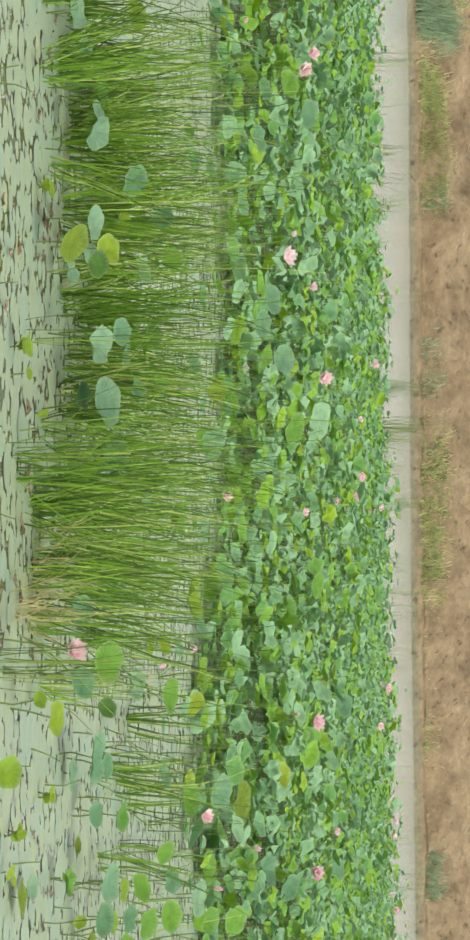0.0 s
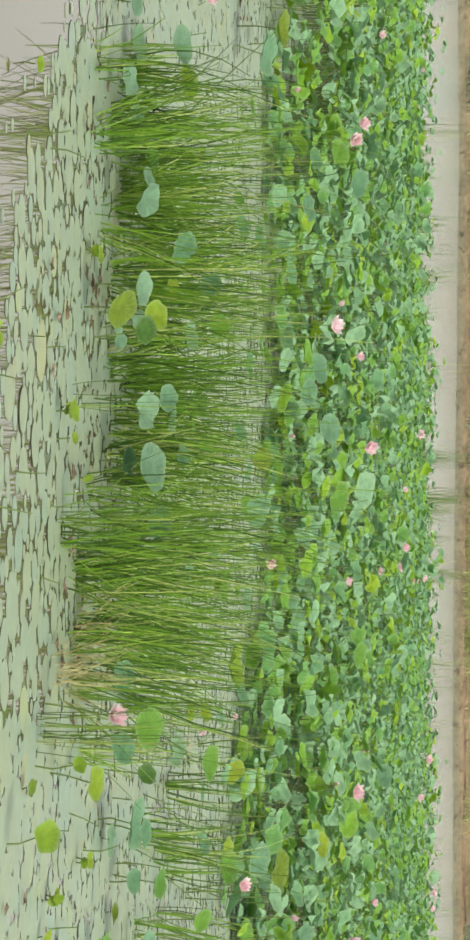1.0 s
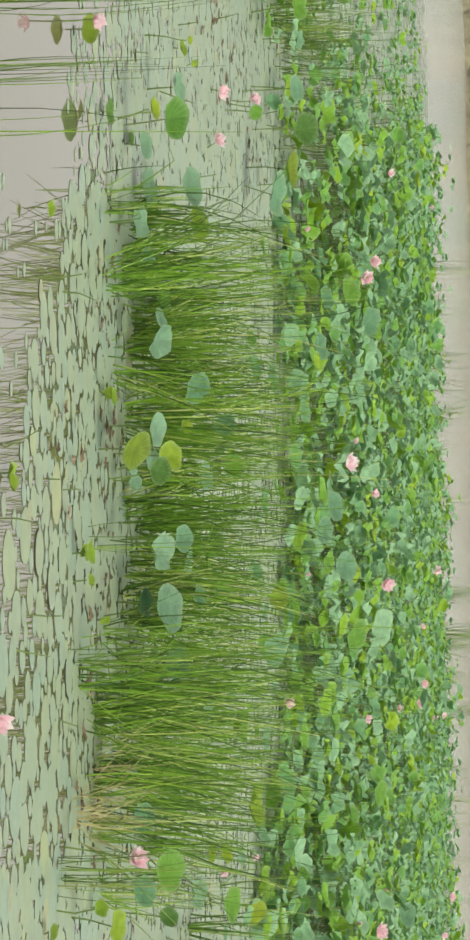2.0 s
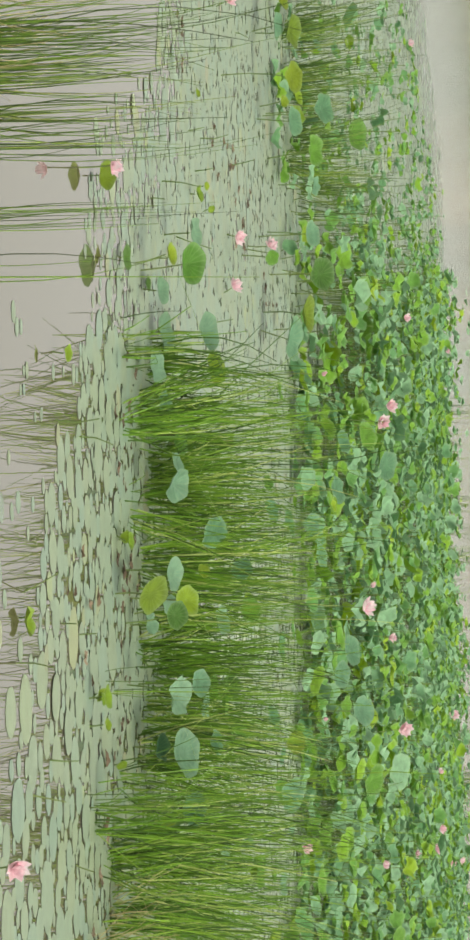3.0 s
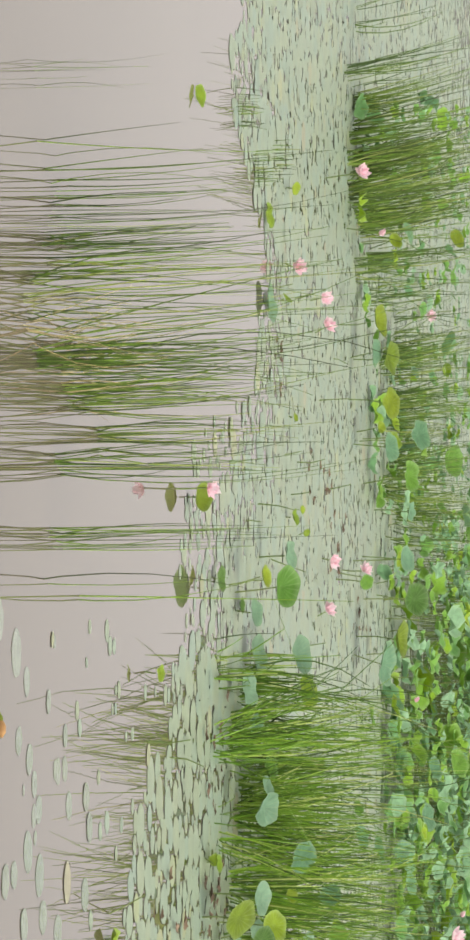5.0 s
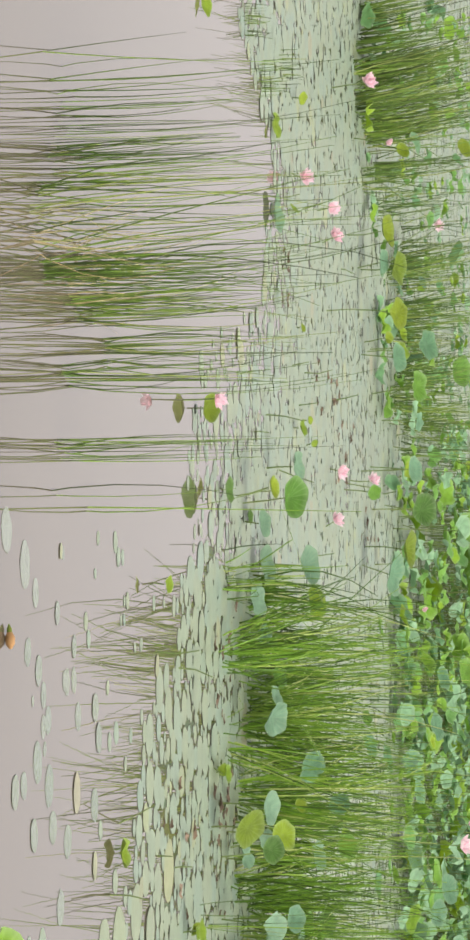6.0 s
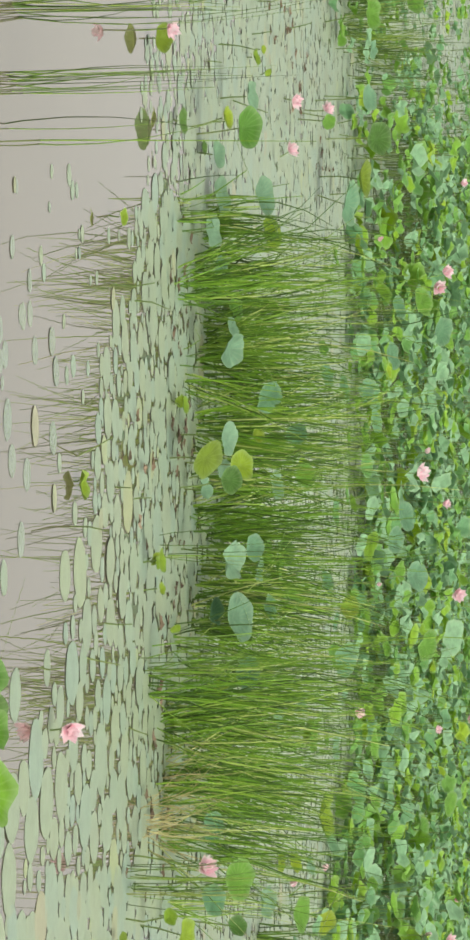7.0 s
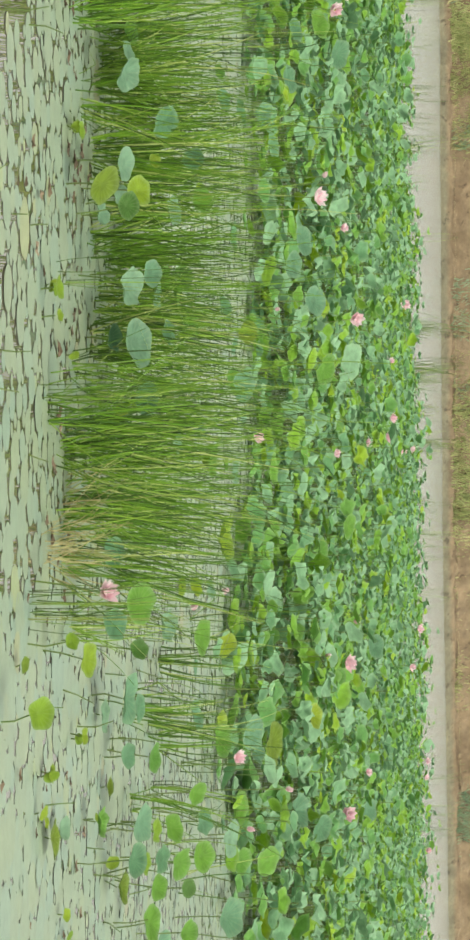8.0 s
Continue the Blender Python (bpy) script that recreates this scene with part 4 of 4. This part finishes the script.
# ---- withered leaves ----
DEAD_SHAPES = []
for _ in range(4):
    v, f = disc_leaf(rng, 12, 3, 0.35, 0.30, 0.15)
    v *= (1, 0.4, 0.45)
    DEAD_SHAPES.append(mesh_of("withered_leaf", v, f, M_DEAD))
LITTER = [(-2.7 + 0.24 * k + rng.normal(0, 0.06), float(np.interp(-2.7 + 0.24 * k, [-2.7, -1.2, 0.0, 0.7], [19.6, 19.3, 18.9, 18.4])) + rng.normal(0, 0.2)) for k in range(0, 15)]
for x, y in (*LITTER, (-4.99, 23.83), (-5.13, 25.08), (-5.28, 26.08), (-4.39, 25.15), (-4.50, 27.32), (-4.53, 27.89), (-5.63, 21.91), (-5.48, 21.92), (-5.20, 24.71), (-5.08, 25.00), (-4.97, 25.30), (-4.74, 25.61), (-4.62, 25.92), (-4.48, 27.21), (-4.91, 23.65), (-2.33, 22.32), (-1.37, 18.00), (-1.57, 19.18), (-1.31, 18.39), (-1.30, 19.35), (-2.52, 18.92), (-1.52, 19.69), (-0.76, 18.11), (0.76, 18.75), (1.11, 18.12)):
    for _ in range(2):
        ob = new("withered_leaf", DEAD_SHAPES[int(rng.integers(4))])
        ob.matrix_basis = Matrix.Translation((x + rng.normal(0, 0.10), y + rng.normal(0, 0.2), 0.016)) @ Matrix(turned(rng.uniform(2, 20), rng.normal(0, 28)).tolist()).to_4x4() @ Matrix.Scale(rng.uniform(0.025, 0.06), 4)
        tagged(ob, "curled brown withered leaf lying on the floating leaves", "withered leaf", "withered leaves")


for k in range(26):
    ob = new("withered_leaf", DEAD_SHAPES[int(rng.integers(4))])
    ob.matrix_basis = Matrix.Translation((rng.uniform(1.0, 3.4), rng.uniform(16.2, 19.8), 0.014)) @ Matrix(turned(rng.uniform(2, 14), rng.normal(0, 20)).tolist()).to_4x4() @ Matrix.Scale(rng.uniform(0.02, 0.05), 4)
    tagged(ob, "curled brown withered leaf lying on the floating leaves", "withered leaf", "withered leaves")


# ---- small young leaves raised among the floating ones ----
YOUNG = ((1.35, 18.91), (1.97, 19.27), (2.33, 18.14), (2.53, 19.88), (2.06, 18.14), (2.25, 17.93), (-0.70, 18.36), (-1.71, 19.27), (-0.34, 19.15), (-4.61, 23.05), (-4.48, 23.26), (-1.73, 19.33), (-0.73, 18.36), (-3.05, 21.09), (-5.9, 21.9), (-6.8, 22.2), (-5.2, 22.6), (2.9, 20.6), (3.1, 18.9))
for x, y in YOUNG:
    lotus_leaf(x, y, rng.uniform(0.03, 0.07), rng.uniform(0.028, 0.05), rng.uniform(10, 70), YELLOW, "small yellow-green young lotus leaf just above the water", group="young leaves")
for k in range(60):
    x, y = (rng.uniform(1.2, 3.6), rng.uniform(16.6, 22.5)) if k < 34 else (rng.uniform(-6.6, -3.2), rng.uniform(20.6, 26.0)) if k < 50 else (rng.uniform(-2.4, 0.2), rng.uniform(15.2, 18.0))
    h = rng.uniform(0.08, 0.26)
    v, f = tube(arc((0, 0, -0.1), (rng.normal(0, 0.05), rng.normal(0, 0.05), h), (rng.normal(0, 0.02), 0, 0), 4) , [0.005, 0.005, 0.004, 0.003], 4)
    ob = new("bare_stalk", mesh_of("bare_stalk", v, f, M_STEM))
    ob.location = (x, y, 0)
    tagged(ob, "thin bare lotus stalk sticking out of the water", "stalk", "bare stalks")


BUD_BODY = mesh_of("pod", *tube([(0, 0, -0.5), (0, 0, -0.3), (0, 0, 0.0), (0, 0, 0.25)], [0.05, 0.2, 0.22, 0.1], 8), M_BUD)
BUD_TIP = mesh_of("tip", *tube([(0, 0, 0.2), (0, 0, 0.35), (0, 0, 0.6)], [0.11, 0.12, 0.01], 8), M_LOTUS_OLIVE)
bud = thing("withered_bud", -1.745, 13.38, 0, "withered orange-brown lotus bud with green tip floating", "lotus bud")
lying = Matrix.Translation((0, 0, 0.02)) @ Matrix.Rotation(radians(-96), 4, "Y") @ Matrix.Scale(0.10, 4)
part("pod", BUD_BODY, bud, m=lying)
part("tip", BUD_TIP, bud, "yellow-green tip", m=lying)


# ---- plants on the bank ----
def bank_height(x, s):
    return 0.312 + 1.35 * (1 - math.exp(-(s - 0.5) / 0.85)) if s > 0.5 else 0.27


def grass_patch(x, s, rx, rs, count, h, mat, label):
    p = Pieces()
    for _ in range(count):
        dx, ds = rng.normal(0, rx * 0.5), rng.normal(0, rs * 0.5)
        gx, gs = x + dx, max(0.15, s + ds)
        base = np.array((gx, float(shore(gx)) + gs, bank_height(gx, gs) - 0.08))
        hh = h * rng.uniform(0.5, 1.2)
        a = rng.uniform(0, 6.28)
        top = base + (math.cos(a) * hh * 0.5, math.sin(a) * hh * 0.5 - hh * 0.15, hh)
        v, f = tube(arc(base, top, (0, 0, hh * 0.12), 3), [0.014, 0.011, 0.003], 3)
        p.add(v, f)
    tagged(new("grass_patch", p.mesh("grass_patch", mat)), label, "grass", "grass on the bank", kind="stuff")


for x, s, rx, rs, count, h, mat in (
    (-10.5, 0.6, 0.7, 0.4, 420, 0.36, M_BUSH), (-10.2, 1.0, 0.5, 0.3, 150, 0.30, M_BUSH), (-8.5, 0.62, 0.9, 0.26, 1100, 0.19, M_GRASS), (-7.2, 0.66, 1.0, 0.28, 1300, 0.22, M_GRASS), (-6.4, 0.7, 0.4, 0.25, 200, 0.2, M_BUSH), (-2.4, 0.6, 0.8, 0.25, 170, 0.14, M_BUSH), (0.4, 0.65, 1.5, 0.35, 900, 0.18, M_GRASS), (-0.6, 0.5, 0.5, 0.2, 120, 0.14, M_BUSH),
    (2.3, 0.6, 1.2, 0.3, 600, 0.16, M_GRASS), (4.4, 0.5, 1.0, 0.2, 130, 0.12, M_GRASS), (6.4, 0.5, 1.0, 0.2, 130, 0.12, M_GRASS), (9.9, 0.6, 0.8, 0.25, 240, 0.17, M_BUSH), (-20.6, 1.1, 1.0, 0.5, 1700, 0.55, M_SHRUB), (-19.3, 1.1, 0.9, 0.45, 1500, 0.5, M_SHRUB), (-18.3, 1.1, 0.9, 0.45, 1400, 0.5, M_SHRUB), (-22.0, 1.2, 1.2, 0.5, 1500, 0.6, M_SHRUB), (-16.4, 0.9, 0.6, 0.35, 700, 0.4, M_SHRUB), (-12.9, 0.8, 0.7, 0.35, 900, 0.45, M_SHRUB), (-19.5, 0.45, 2.8, 0.3, 2200, 0.12, M_MOSS), (-15.5, 0.45, 2.0, 0.25, 700, 0.12, M_MOSS), (-12.6, 0.5, 1.2, 0.25, 300, 0.12, M_GRASS), (-11.3, 1.5, 1.0, 0.2, 150, 0.2, M_GRASS),
):
    grass_patch(x, s, rx, rs, count, h, mat, "dark green bushy growth on the earth bank" if mat in (M_BUSH, M_SHRUB) else "low olive herbs at the foot of the bank" if mat is M_MOSS else "dry yellow-green grass on the earth bank")


def straw_line(x0, x1, s0, count):
    """Dry stems washed up along the ledge of the bank."""
    p = Pieces()
    for _ in range(count):
        x = rng.uniform(x0, x1)
        ln, ds = rng.uniform(0.3, 0.9), rng.normal(0, 0.035)
        ends = []
        for gx in (x, x + ln):
            gy = float(shore(gx)) + 0.35 * noise.noise((gx * 0.35, 3.1, 0)) + 0.12 * noise.noise((gx * 1.7, 9.0, 0))
            ends.append((gx, gy + s0 + ds, 0.29 + rng.uniform(0.0, 0.05)))
        v, f = tube(arc(ends[0], ends[1], (0, 0, 0.015), 3), [0.010, 0.010, 0.006], 3)
        p.add(v, f)
    tagged(new("straw_line", p.mesh("straw_line", M_STRAW)), "thin line of dry straw along the ledge of the earth bank", "straw", kind="stuff")


straw_line(-9.5, 11.5, 0.33, 170)
